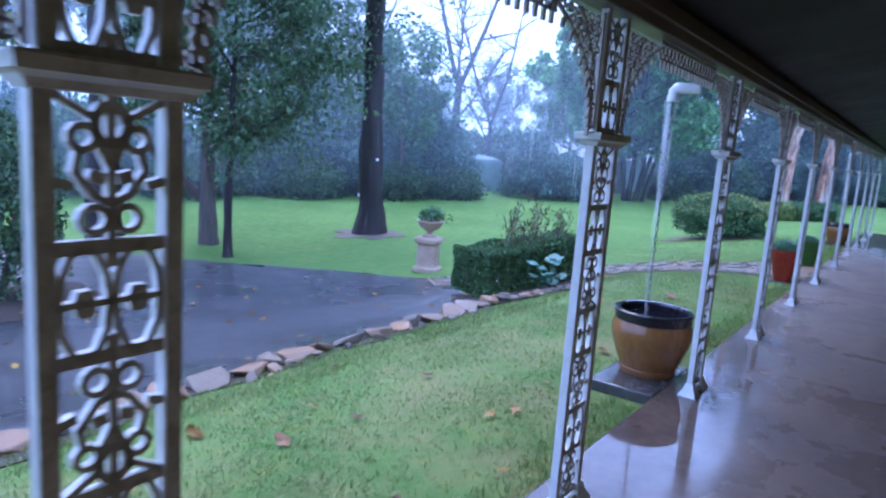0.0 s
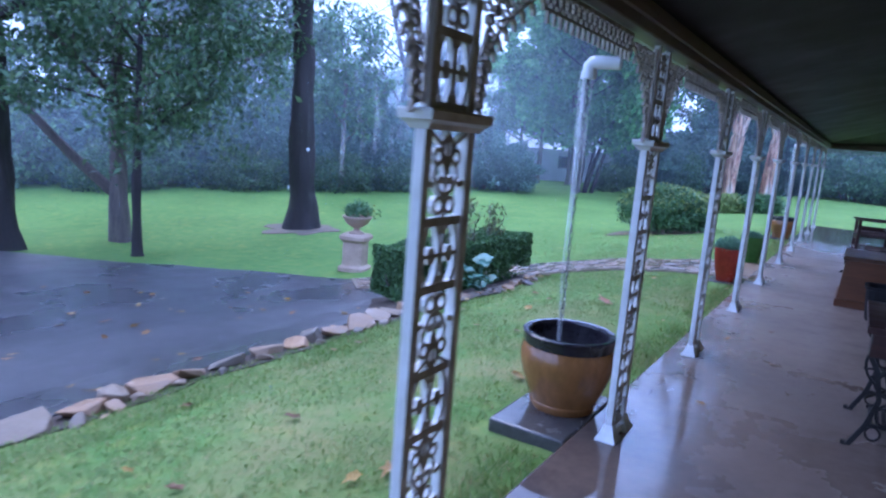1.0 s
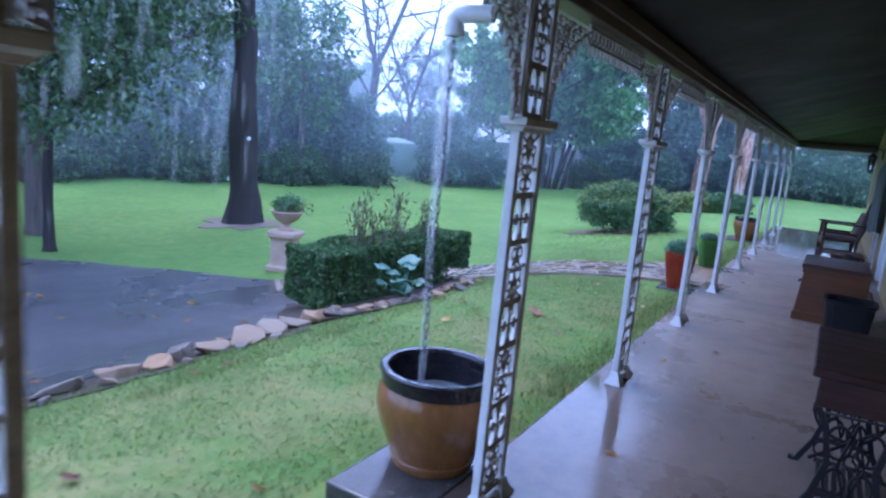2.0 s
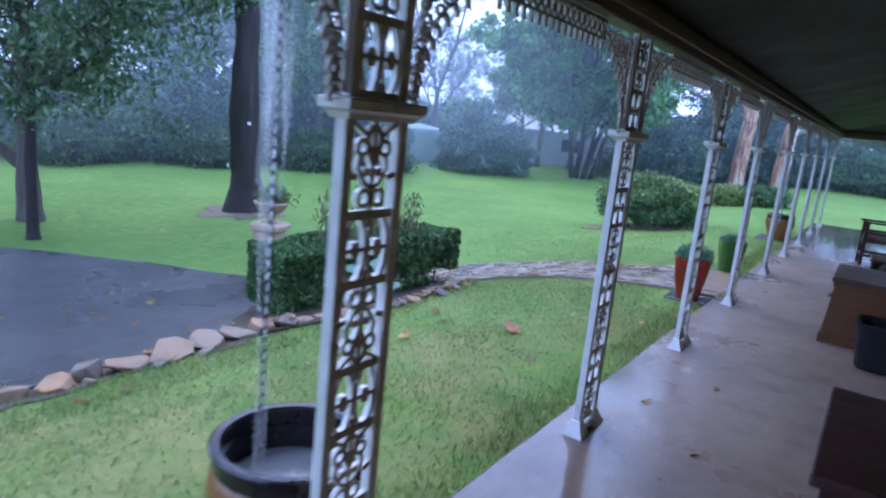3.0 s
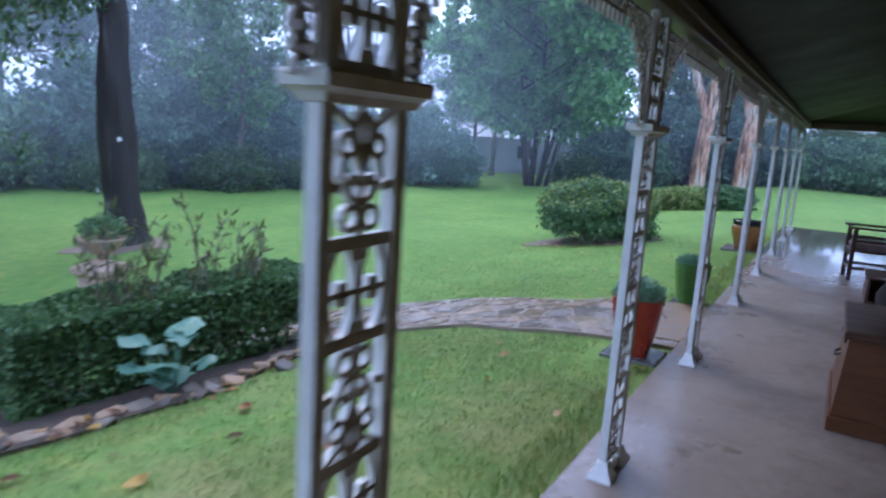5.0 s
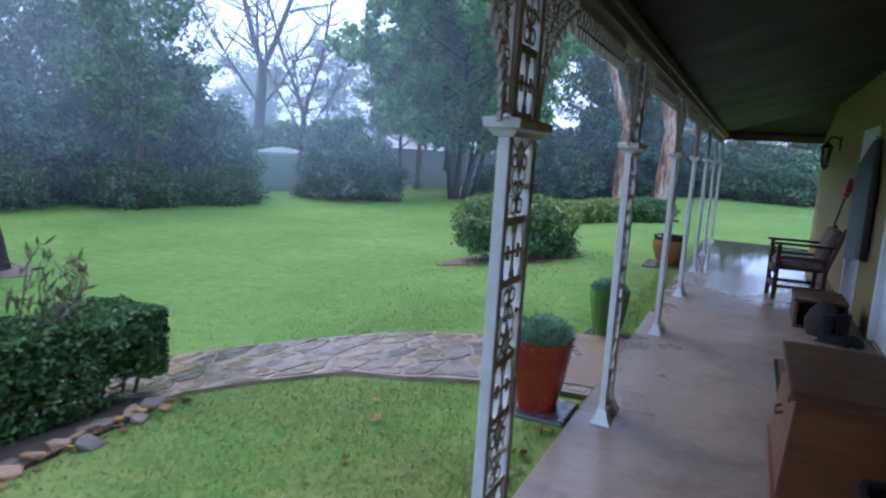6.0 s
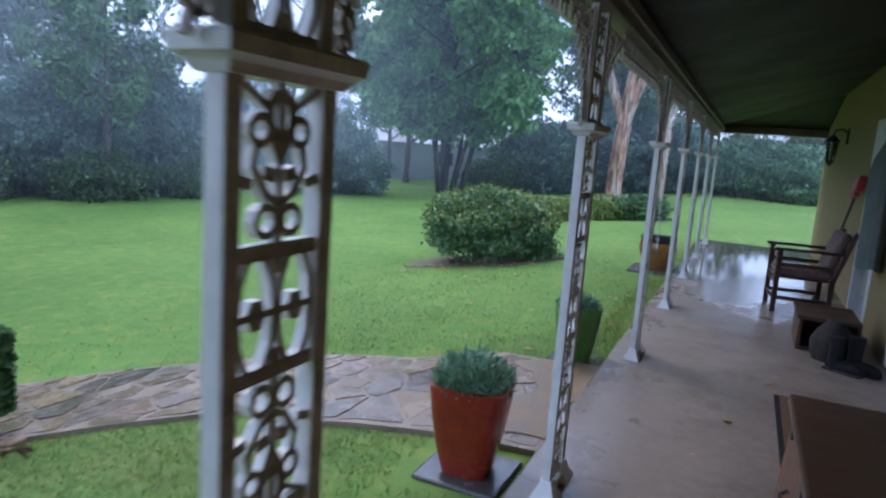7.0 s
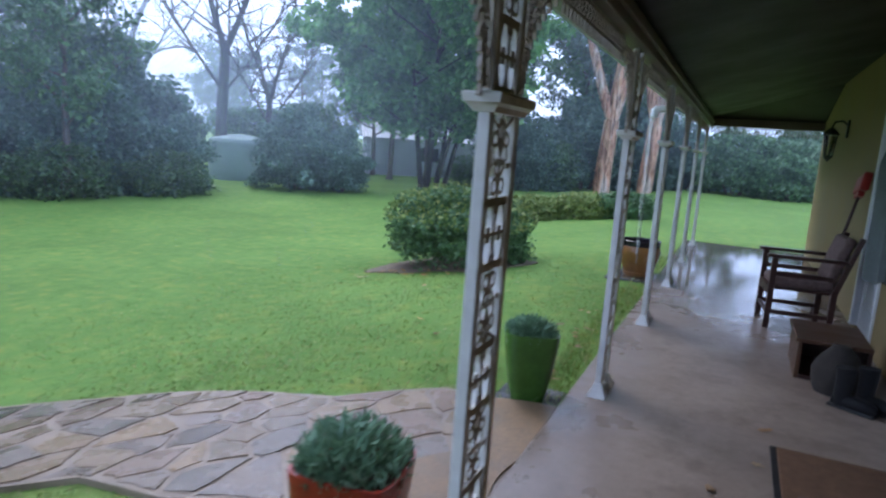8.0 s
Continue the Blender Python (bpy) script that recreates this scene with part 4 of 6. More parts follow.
# the big dark-barked tree on the lawn
t = tree("ironbark_tree", (-10.92, 12.55), 17, 0.345, 4.5, 9, 5200, 0.28, 0.07, M_BARK_DARK, M_LEAF_GUM, "tall dark-barked tree standing on the open lawn", 0.36, 0.7, seed=4, droop=0.9, up=0.2, flare=1.5)
for z, a, s in ((2.1, -0.45, 0.07), (1.12, -1.9, 0.08)):
    bm = bmesh.new()
    add_box(bm, -0.006, 0.006, -s / 2, s / 2, -s / 2, s / 2, 0.003)
    bmesh.ops.rotate(bm, verts=bm.verts, cent=(0, 0, 0), matrix=Matrix.Rotation(0.5, 3, "X"))
    q = part("tag", bm, M_TAG, t, "small white tag on the trunk")
    q.matrix_basis = pose(0.36 * math.cos(a), 0.36 * math.sin(a), z, 0, 0, math.degrees(a))
drape("tree_mulch", [(-10.92 + 1.1 * math.cos(a * 0.5236), 12.5 + 0.85 * math.sin(a * 0.5236)) for a in range(12)], 0.012, M_LITTER, "ring of pale leaf litter round the trunk", "leaf litter", 0.12, 0.5)


def leaning(bm, r):
    a = grow(bm, (0, 0, 1.0), (-0.62, -0.62, 0.85), 3.6, 0.13, 0.07, 0.05, 6, 9, r)
    return a[-1:]


tree("tree", (-13.3, 6.65), 13, 0.34, 4.6, 9, 7500, 0.2, 0.075, M_BARK_DARK, M_LEAF_DARK, "stout dark-trunked tree beside the driveway", 0.33, 0.6, seed=2, up=0.75, group="garden trees")
tree("tree", (-12.85, 8.9), 8.6, 0.21, 3.0, 14, 13500, 0.16, 0.066, M_BARK_GREY, M_LEAF_DARK, "leafy dark green tree with a leaning limb", 0.27, 0.42, seed=8, up=0.3, group="garden trees", extra=leaning, droop=0.7)
tree("tree", (-10.85, 8.1), 7.0, 0.1, 2.1, 13, 14000, 0.15, 0.06, M_BARK_DARK, M_LEAF_DARK, "slim dark green tree at the driveway edge", 0.34, 0.42, seed=5, up=0.3, group="garden trees", droop=0.7)
tree("tree", (-9.3, 1.9), 7.5, 0.12, 2.3, 9, 4200, 0.13, 0.06, M_BARK_GREY, M_LEAF_AUTUMN, "small tree with leaves turning yellow", 0.45, 0.42, seed=12, up=0.4, group="garden trees")
shrub("shrub", (-9.6, 3.1), 1.0, 1.0, 2.7, 9000, 0.1, 0.05, M_LEAF_DARK, "dense dark green shrub at the driveway side", seed=3)
drape("bed_soil", [(-9.1 + 1.6 * math.cos(a * 0.5236), 2.9 + 1.5 * math.sin(a * 0.5236)) for a in range(12)], 0.03, M_SOIL, "dark mulch bed with fallen leaves", "garden bed", 0.12, 0.4)

# ---------- the far edge of the garden ----------
def kinds():
    """One of each far tree, to be copied along the garden's edge."""
    a = tree("background_tree", (-30, 30), 10, 0.2, 3.1, 12, 5000, 0.34, 0.16, M_BARK_GREY, M_LEAF_GREEN, "leafy green tree at the garden edge", 0.3, 0.5, seed=21, up=0.45, group="garden edge trees")
    b = tree("background_tree", (-30, 34), 13, 0.22, 3.2, 12, 5200, 0.34, 0.11, M_BARK_GREY, M_LEAF_GUM, "tall grey-green gum tree beyond the lawn", 0.38, 0.5, seed=22, up=0.6, group="garden edge trees", droop=1.0)
    c = shrub("background_shrub", (-30, 38), 2.1, 2.1, 3.9, 20000, 0.2, 0.11, M_LEAF_BLUE, "dense blue-green conifer-like shrub", seed=23, group="garden edge shrubs", lump=0.75)
    d = shrub("background_shrub", (-30, 42), 2.0, 2.0, 3.2, 7000, 0.26, 0.13, M_LEAF_GREEN, "rounded green shrub at the lawn's edge", seed=24, group="garden edge shrubs", lump=0.4)
    e = shrub("background_shrub", (-30, 46), 1.8, 1.8, 2.0, 6500, 0.16, 0.08, M_LEAF_DARK, "low dark shrub at the lawn's edge", seed=25, group="garden edge shrubs", lump=0.45)
    return a, b, c, d, e


KINDS = kinds()


def plant(k, x, y, s, turn=None):
    m = pose(x, y, bumpy(x, y) - 0.08, 0, 0, rnd.uniform(0, 360) if turn is None else turn)
    return copy_thing(KINDS[k], m @ Matrix.Diagonal((s * rnd.uniform(0.92, 1.1), s * rnd.uniform(0.92, 1.1), s, 1)))


def set_first(k, x, y, s):
    KINDS[k].matrix_basis = pose(x, y, bumpy(x, y) - 0.08, 0, 0, 40) @ Matrix.Diagonal((s, s, s, 1))


# left side, beyond the driveway
for x, y, k, s in ((-27, 9.5, 2, 0.9), (-25.5, 12, 3, 1.1), (-31, 11, 1, 0.8), (-24, 14.2, 2, 0.75), (-28, 15, 0, 0.7), (-22.6, 16, 3, 0.9), (-26, 17.5, 1, 0.72), (-29, 6, 0, 0.75), (-34, 13, 1, 1.0),
                   (-21.5, 18.2, 2, 1.0), (-24.5, 20.5, 1, 0.7), (-20.4, 20.2, 2, 0.9), (-19.2, 21.8, 2, 0.85), (-27, 22.5, 1, 0.72), (-18.6, 23.6, 2, 1.12), (-18.6, 25.6, 2, 0.8), (-30, 19, 1, 0.8), (-30, 3, 2, 0.75), (-33, 0, 0, 0.8), (-26, 7, 4, 1.0),
                   (-22.8, 23.9, 0, 0.72), (-17.5, 21, 4, 0.8), (-19.5, 18, 4, 0.8), (-22, 14, 4, 0.9), (-16.2, 23.6, 4, 0.7), (-26, 25.5, 1, 0.78), (-17.3, 21.2, 0, 0.68)):
    plant(k, x, y, s)
# the middle, with the gap of sky over low growth
for x, y, k, s in ((-15.3, 29.2, 2, 0.75), (-13.9, 30.2, 2, 0.56), (-27, 40, 3, 1.1), (-24, 42, 3, 1.2), (-33, 53, 1, 0.8), (-27, 52, 1, 0.75), (-38, 50, 0, 0.75), (-24, 50, 0, 0.7), (-41, 38, 0, 0.85), (-44, 56, 0, 0.95), (-36, 60, 1, 0.7), (-29, 60, 0, 0.9)):
    plant(k, x, y, s)
# round the green tree and the gums, then the end of the garden
for x, y, k, s in ((-11, 44, 2, 0.9), (-8, 46, 1, 0.95), (-13.5, 47, 1, 1.0), (-2.2, 45, 2, 0.8), (-8.5, 52, 0, 1.1), (-5, 50, 0, 1.1), (-2.9, 52, 1, 0.9), (0.4, 42.2, 3, 0.92), (2.4, 41.4, 3, 0.8), (3.4, 43.5, 3, 1.0), (5.6, 42.2, 3, 0.85), (7.6, 44, 3, 1.0), (9.6, 44, 3, 0.9), (-17, 40, 0, 0.9), (-15.5, 41.5, 0, 1.05), (-20, 43, 0, 0.8), (-6.8, 46.5, 0, 0.8), (-4.4, 46.5, 2, 1.1),
                   (-7.4, 45, 2, 1.15), (-9.4, 40.5, 2, 0.78), (-0.6, 55, 1, 0.8), (12, 57, 1, 0.7)):
    plant(k, x, y, s)
set_first(0, -30.5, 23.5, 0.95)
set_first(1, -36, 20, 1.2)
set_first(2, -17.6, 24.9, 0.7)
set_first(3, -8.6, 41.8, 0.8)
set_first(4, -11.2, 38.4, 0.8)

# the spreading green tree with several stems
def stems(bm, r):
    tips = []
    for k, (dx, dy) in enumerate(((-0.35, 0.1), (0.4, -0.1), (0.15, 0.4), (-0.1, -0.4), (0.6, 0.3))):
        p = grow(bm, (dx, dy, 0), (dx * 0.8, dy * 0.8, 2.2), 5.5, 0.13, 0.06, 0.08, 6, 8, r)
        tips += p[4:]
        for j in range(3):
            q = p[3 + j]
            a = r.uniform(0, 6.283)
            w = grow(bm, q, (math.cos(a), math.sin(a), 0.45), 3.1, 0.06, 0.015, 0.2, 4, 5, r)
            tips += w[1:]
    return tips


tree("spreading_tree", (-12.0, 34.5), 10.5, 0.17, 5.0, 18, 56000, 0.33, 0.18, M_BARK_DARK, M_LEAF_FRESH, "broad fresh green tree with several slim stems", 0.42, 0.5, seed=31, up=0.35, extra=stems)


def bare_tree(at, h, seed, label):
    r = random.Random(seed)
    t = thing("bare_tree", label, "tree", (at[0], at[1], bumpy(*at) - 0.1), group="leafless trees")
    bm = bmesh.new()
    trunk = grow(bm, (0, 0, 0), (0.02, 0, 1), h * 0.34, 0.018 * h, 0.0135 * h, 0.04, 6, 10, r, 0.05)
    for k in range(6):                                 # a wide fork, then lesser limbs
        a = (0.72, 3.86, 2.0, 5.2, 1.2, 4.4)[k]
        main = k < 2
        L = grow(bm, trunk[-1 - k // 2], (0.36 * math.cos(a), 0.36 * math.sin(a), 1) if main else (0.7 * math.cos(a), 0.7 * math.sin(a), 0.8), h * (0.62 if main else r.uniform(0.25, 0.4)), 0.0095 * h if main else 0.0048 * h, 0.04, 0.09, 7, 7, r, 0.04)
        for q in L[2:]:
            for j in range(2):
                b = grow(bm, q, (r.uniform(-1, 1), r.uniform(-1, 1), r.uniform(0.1, 1)), h * 0.16, 0.055, 0.015, 0.25, 4, 5, r)
                for p in b[2:]:
                    grow(bm, p, (r.uniform(-1, 1), r.uniform(-1, 1), r.uniform(-0.2, 0.9)), h * 0.07, 0.02, 0.006, 0.3, 3, 4, r)
    part("trunk", bm, M_BARK_FAR, t)


bare_tree((-25.3, 35.8), 19, 41, "tall leafless grey tree far beyond the lawn")
bare_tree((-23.2, 37.2), 12, 43, "slender leafless tree far beyond the lawn")
bare_tree((-42, 44), 22, 44, "tall leafless grey tree far beyond the lawn")


def gum(at, h, r0, seed):
    r = random.Random(seed)
    t = thing("gum_tree", "smooth pink-barked gum tree with a forked trunk", "tree", (at[0], at[1], bumpy(*at) - 0.1), group="pink gums")
    bm = bmesh.new()
    a = grow(bm, (0, 0, 0), (0.02, 0, 1), h * 0.24, r0, r0 * 0.86, 0.04, 6, 12, r, 0.03)
    tips = []
    for dx in (-0.36, 0.24, 0.02):
        b = grow(bm, a[-1 if dx != 0.02 else -2], (dx, 0.1, 1), h * 0.64, r0 * 0.66, r0 * 0.2, 0.1, 7, 9, r, 0.05)
        tips += b[4:]
        for q in b[3:]:
            c = grow(bm, q, (r.uniform(-1, 1), r.uniform(-1, 1), 0.6), h * 0.16, r0 * 0.2, 0.02, 0.2, 4, 6, r)
            tips += c[2:]
    part("trunk", bm, M_BARK_PINK, t)
    leaf_part("crown", t, clumps(tips, 5000, 0.7), 0.3, 0.08, M_LEAF_GUM, droop=1.0)


gum((-5.3, 39.6), 15, 0.4, 51)
gum((-3.55, 41.2), 14, 0.38, 54)

# mid-lawn bush, low hedge, clipped hedge
shrub("lawn_bush", (-3.05, 17.35), 1.12, 0.95, 1.12, 15000, 0.075, 0.036, M_LEAF_GREEN, "rounded leafy bush with pale tips on the lawn", "bush", 10, 61, lump=0.22, tip_mat=M_LEAF_YELLOW)
drape("bush_mulch", [(-3.05 + 1.15 * math.cos(a * 0.5236), 17.2 + 0.9 * math.sin(a * 0.5236)) for a in range(12)], 0.014, M_LITTER, "ring of fallen leaves under the bush", "leaf litter", 0.1, 0.4)
for x, y in ((-4.1, 25.2), (-3.0, 25.3), (-1.9, 25.4)):
    shrub("low_hedge", (x, y), 0.8, 0.55, 0.68, 3800, 0.1, 0.05, M_LEAF_YELLOW if x < -2 else M_LEAF_GREEN, "low yellow-green clipped hedge plant", "hedge", 6, int(-x * 10), group="low hedge")


def box_hedge(a, b, depth, h, n, label):
    """Clipped hedge between two points on the ground, flat-topped with rounded shoulders."""
    ax, ay = a
    dx, dy = b[0] - ax, b[1] - ay
    L = math.hypot(dx, dy)
    z0, z1 = bumpy(*a), bumpy(*b)
    hdg = thing("clipped_hedge", label, "hedge", (ax, ay, z0), math.degrees(math.atan2(dy, dx)))
    u, v, w = rng.uniform(0, 1, n), rng.uniform(0, 1, n), rng.uniform(0, 1, n)
    face = rng.integers(0, 6, n)
    depth_in = np.abs(rng.normal(size=n)) * 0.09
    x, y, z = u * L, (v - 0.5) * depth, 0.1 + w * (h - 0.1)
    z = np.where(face <= 1, h - depth_in, z)
    y = np.where(face == 2, -depth / 2 + depth_in, np.where(face == 3, depth / 2 - depth_in, y))
    x = np.where(face == 4, depth_in, np.where(face == 5, L - depth_in, x))
    rag = np.array([noise.noise((p * 3, q * 3, s * 3)) for p, q, s in zip(x, y, z)]) * 0.06
    right = np.clip((x / L - 0.62) / 0.3, 0, 1)          # the far end is lifted on bare stems
    keep = ~((z < 0.27) & (rng.uniform(0, 1, n) < right))
    z = z + (z1 - z0) * x / L + rag
    y = y + rag
    bm = bmesh.new()
    r = random.Random(5)
    for k in range(9):
        px = L * (k + 0.5) / 9
        for j in range(2):
            grow(bm, (px, r.uniform(-0.1, 0.1), (z1 - z0) * px / L - 0.05), (r.uniform(-0.3, 0.3), r.uniform(-0.3, 0.3), 1), h * 0.7, 0.017, 0.008, 0.15, 4, 6, r)
    part("stem", bm, M_BARK_GREY, hdg)
    leaf_part("foliage", hdg, np.column_stack([x, y, z])[keep], 0.05, 0.029, M_LEAF_HEDGE, droop=0.0)
    return hdg


HEDGE_A, HEDGE_B = (-4.0, 7.3), (-3.45, 9.75)
box_hedge(HEDGE_A, HEDGE_B, 0.75, 0.74, 72000, "clipped dark green box hedge beside the path")
drape("hedge_bed", [(-3.1, 6.4), (-2.75, 7.6), (-2.7, 8.6), (-2.95, 9.6), (-3.3, 9.7), (-4.1, 9.6), (-4.5, 7.6), (-3.7, 6.5)], 0.03, M_SOIL, "narrow mulch bed under the hedge with fallen leaves", "garden bed", 0.08, 0.14)


def twiggy(at, h, seed):
    r = random.Random(seed)
    s = thing("twiggy_shrub", "sparse twiggy shrub with narrow drooping leaves", "shrub", (at[0], at[1], bumpy(*at)), group="twiggy shrubs")
    bm = bmesh.new()
    tips = []
    for k in range(7):
        a = r.uniform(0, 6.283)
        p = grow(bm, (0.05 * math.cos(a), 0.05 * math.sin(a), 0), (0.28 * math.cos(a), 0.28 * math.sin(a), 1), h * r.uniform(0.75, 1.05), 0.014, 0.005, 0.13, 6, 6, r)
        tips += p[4:]
        for q in p[3:]:
            w = grow(bm, q, (r.uniform(-1, 1), r.uniform(-1, 1), 1.0), h * 0.16, 0.006, 0.003, 0.2, 3, 5, r)
            tips += w[1:]
    part("stem", bm, M_BARK_GREY, s)
    leaf_part("foliage", s, clumps(tips, 420, 0.05), 0.11, 0.02, M_LEAF_OLIVE, droop=1.8)


twiggy((-3.85, 8.2), 1.3, 71)
twiggy((-3.7, 8.85), 1.25, 72)


def broadleaf(at, seed):
    r = random.Random(seed)
    s = thing("broadleaf_plant", "low plant with broad blue-green leaves", "plant", (at[0], at[1], bumpy(*at)))
    for k in range(11):
        a, rad, hh = r.uniform(0, 6.283), r.uniform(0.08, 0.3), r.uniform(0.12, 0.5)
        bm = bmesh.new()
        tip = Vector((rad * math.cos(a), rad * math.sin(a), hh))
        add_tube(bm, [(0, 0, 0), tuple(tip * 0.6 + Vector((0, 0, 0.05))), tuple(tip)], [0.008, 0.006, 0.004], 6)
        size = r.uniform(0.07, 0.115)
        cen = bm.verts.new(tip)
        ring = []
        for j in range(14):
            q = 2 * math.pi * j / 14
            rr = size * (1 + 0.12 * math.cos(5 * q)) * (0.75 if j == 7 else 1)
            ring.append(bm.verts.new(tip + Vector((rr * math.cos(q + a), rr * math.sin(q + a), 0.25 * rr * math.cos(q) - 0.02 + 0.015 * math.sin(3 * q)))))
        for j in range(14):
            bm.faces.new((cen, ring[j], ring[(j + 1) % 14]))
        part("leaf", bm, M_LEAF_BROAD, s)


broadleaf((-3.0, 7.95), 81)

# ---------- urn on its pedestal ----------
urn = thing("garden_urn", "weathered sandstone urn with plants on a square pedestal", "urn", (-6.5, 9.55, bumpy(-6.5, 9.55)), 20)
bm = bmesh.new()
add_lathe(bm, [(0.26, 0), (0.26, 0.07), (0.21, 0.1), (0.2, 0.14), (0.2, 0.52), (0.215, 0.55), (0.26, 0.58), (0.26, 0.64), (0.22, 0.67)], 28, square=1.0)
part("pedestal", bm, M_TERRACOTTA, urn)
bm = bmesh.new()
add_lathe(bm, [(0.14, 0.67), (0.13, 0.7), (0.06, 0.74), (0.06, 0.78), (0.12, 0.81), (0.2, 0.87), (0.24, 0.94), (0.27, 0.97), (0.27, 0.99), (0.22, 0.99), (0.19, 0.93), (0.001, 0.92)], 28, cap=False)
part("bowl", bm, M_TERRACOTTA, urn)
c = shrub_cloud(700, 0.26, 0.26, 0.3, 0.5, 0.2, 3.0)
c[:, 2] += 0.95
leaf_part("foliage", urn, c, 0.06, 0.028, M_LEAF_GREEN, droop=0.1)
c = shrub_cloud(160, 0.26, 0.26, 0.26, 0.5, 0.2, 7.0) + np.array((0.1, 0.1, 0.93))
leaf_part("turning_leaves", urn, c, 0.05, 0.028, M_LEAF_AUTUMN, droop=0.2, label="yellow-green trailing leaves")

# ---------- rocks along the driveway ----------
def rock(bm, r, sx, sy, sz):
    """A broken slab: the hull of a few scattered corners, its edges slightly worn."""
    for k in range(13):
        a, u = 2.4 * k + r.uniform(-0.5, 0.5), r.uniform(0.75, 1.15)
        z = r.uniform(-0.6, -0.2) if k % 3 == 0 else r.uniform(0.25, 0.85)
        bm.verts.new((sx * 1.2 * u * math.cos(a), sy * 1.12 * u * math.sin(a), sz * 1.3 * z))
    g = bmesh.ops.convex_hull(bm, input=list(bm.verts))
    bmesh.ops.delete(bm, geom=[v for v in g["geom_interior"] if isinstance(v, bmesh.types.BMVert)], context="VERTS")
    bmesh.ops.bevel(bm, geom=list(bm.edges), offset=0.007, segments=1, affect="EDGES")


def rock_line(y):
    return float(np.interp(y, (-6, 1.2, 3.0, 4.5, 5.4, 6.7, 7.6, 8.4, 9.5), (-2.88, -2.9, -3.13, -3.25, -3.13, -3.2, -2.96, -2.85, -2.95)))


rr = random.Random(90)
y, k = -1.2, 0
while y < 9.5:
    small = y > 6.9
    L = rr.uniform(0.09, 0.21) if not small else rr.uniform(0.06, 0.11)
    bm = bmesh.new()
    rock(bm, rr, rr.uniform(0.08, 0.14) * (0.6 if small else 1), L, rr.uniform(0.06, 0.11) * (0.5 if small else 1) + (0.07 if 4.0 < y < 4.3 else 0))
    x = rock_line(y + L) + rr.uniform(-0.04, 0.04)
    o = tagged(part("edging_stone", bm, M_STONE, smooth=False), "rough tan and grey rock in the driveway edging", "stone", "driveway edging stones")
    o.matrix_basis = pose(x, y + L, bumpy(x, y + L) + 0.02, rr.uniform(-14, 14), rr.uniform(-22, 16), rr.uniform(-35, 35))
    y += 2 * L * rr.uniform(0.9, 1.1)
    if rr.random() < 0.45:                           # a smaller stone wedged in front
        bm = bmesh.new()
        rock(bm, rr, rr.uniform(0.04, 0.08), rr.uniform(0.04, 0.09), rr.uniform(0.03, 0.05))
        x += rr.uniform(0.12, 0.2)
        o = tagged(part("edging_stone", bm, M_STONE, smooth=False), "small loose stone beside the driveway edging", "stone", "driveway edging stones")
        o.matrix_basis = pose(x, y, bumpy(x, y) + 0.015, rr.uniform(-20, 20), rr.uniform(-20, 20), rr.uniform(0, 180))
drape("edging_soil", [(-3.0, -6), (-2.7, 1.2), (-2.93, 3.0), (-3.0, 4.5), (-2.9, 6.3), (-3.3, 6.6), (-3.48, 4.5), (-3.36, 3.0), (-3.25, 1.2), (-3.35, -6)], 0.012, M_SOIL, "strip of dark wet soil along the rocks", "garden bed", 0.08, 0.22)

# ---------- far structures ----------
tk = thing("water_tank", "pale green water tank beyond the lawn", "water tank", (-20.3, 31.8, bumpy(-20.3, 31.8) - 0.05))
bm = bmesh.new()
add_lathe(bm, [(1.4, 0)] + [(1.4 + 0.02 * (i % 2), 0.1 + 1.65 * i / 20) for i in range(21)] + [(1.34, 1.86), (0.5, 2.05), (0.001, 2.1)], 32)
part("shell", bm, M_TANK, tk)


def shed(at, L, W, H, turn):
    s = thing("garden_shed", "pale grey weatherboard outbuilding behind the trees", "shed", (at[0], at[1], bumpy(*at) - 0.1), turn, group="outbuildings")
    bm = bmesh.new()
    rings = []
    for k in range(12):                                # lapped boards, each stepping in at its top
        for z, d in ((k * H / 12, 0.0), ((k + 1) * H / 12, 0.025)):
            rings.append([bm.verts.new((sx * (L / 2 - d), sy * (W / 2 - d), z)) for sx, sy in ((-1, -1), (1, -1), (1, 1), (-1, 1))])
    for p, q in zip(rings, rings[1:]):
        for j in range(4):
            bm.faces.new((p[j], p[(j + 1) % 4], q[(j + 1) % 4], q[j]))
    bm.faces.new(rings[0][::-1])
    bm.faces.new(rings[-1])
    part("wall", bm, M_SHED, s, smooth=False)
    bm = bmesh.new()
    v = [bm.verts.new(p) for p in ((-L / 2 - 0.3, -W / 2 - 0.3, H), (L / 2 + 0.3, -W / 2 - 0.3, H), (L / 2 + 0.3, W / 2 + 0.3, H), (-L / 2 - 0.3, W / 2 + 0.3, H), (-L / 2 - 0.3, 0, H + 1), (L / 2 + 0.3, 0, H + 1))]
    for f in ((0, 1, 5, 4), (3, 4, 5, 2), (0, 4, 3), (1, 2, 5), (0, 3, 2, 1)):
        bm.faces.new([v[i] for i in f])
    part("roof", bm, M_ROOF, s, smooth=False)
    part("window", box(-0.6, 0.6, -W / 2 - 0.03, -W / 2 + 0.03, H * 0.45, H * 0.8), M_RUBBER, s, "dark window")


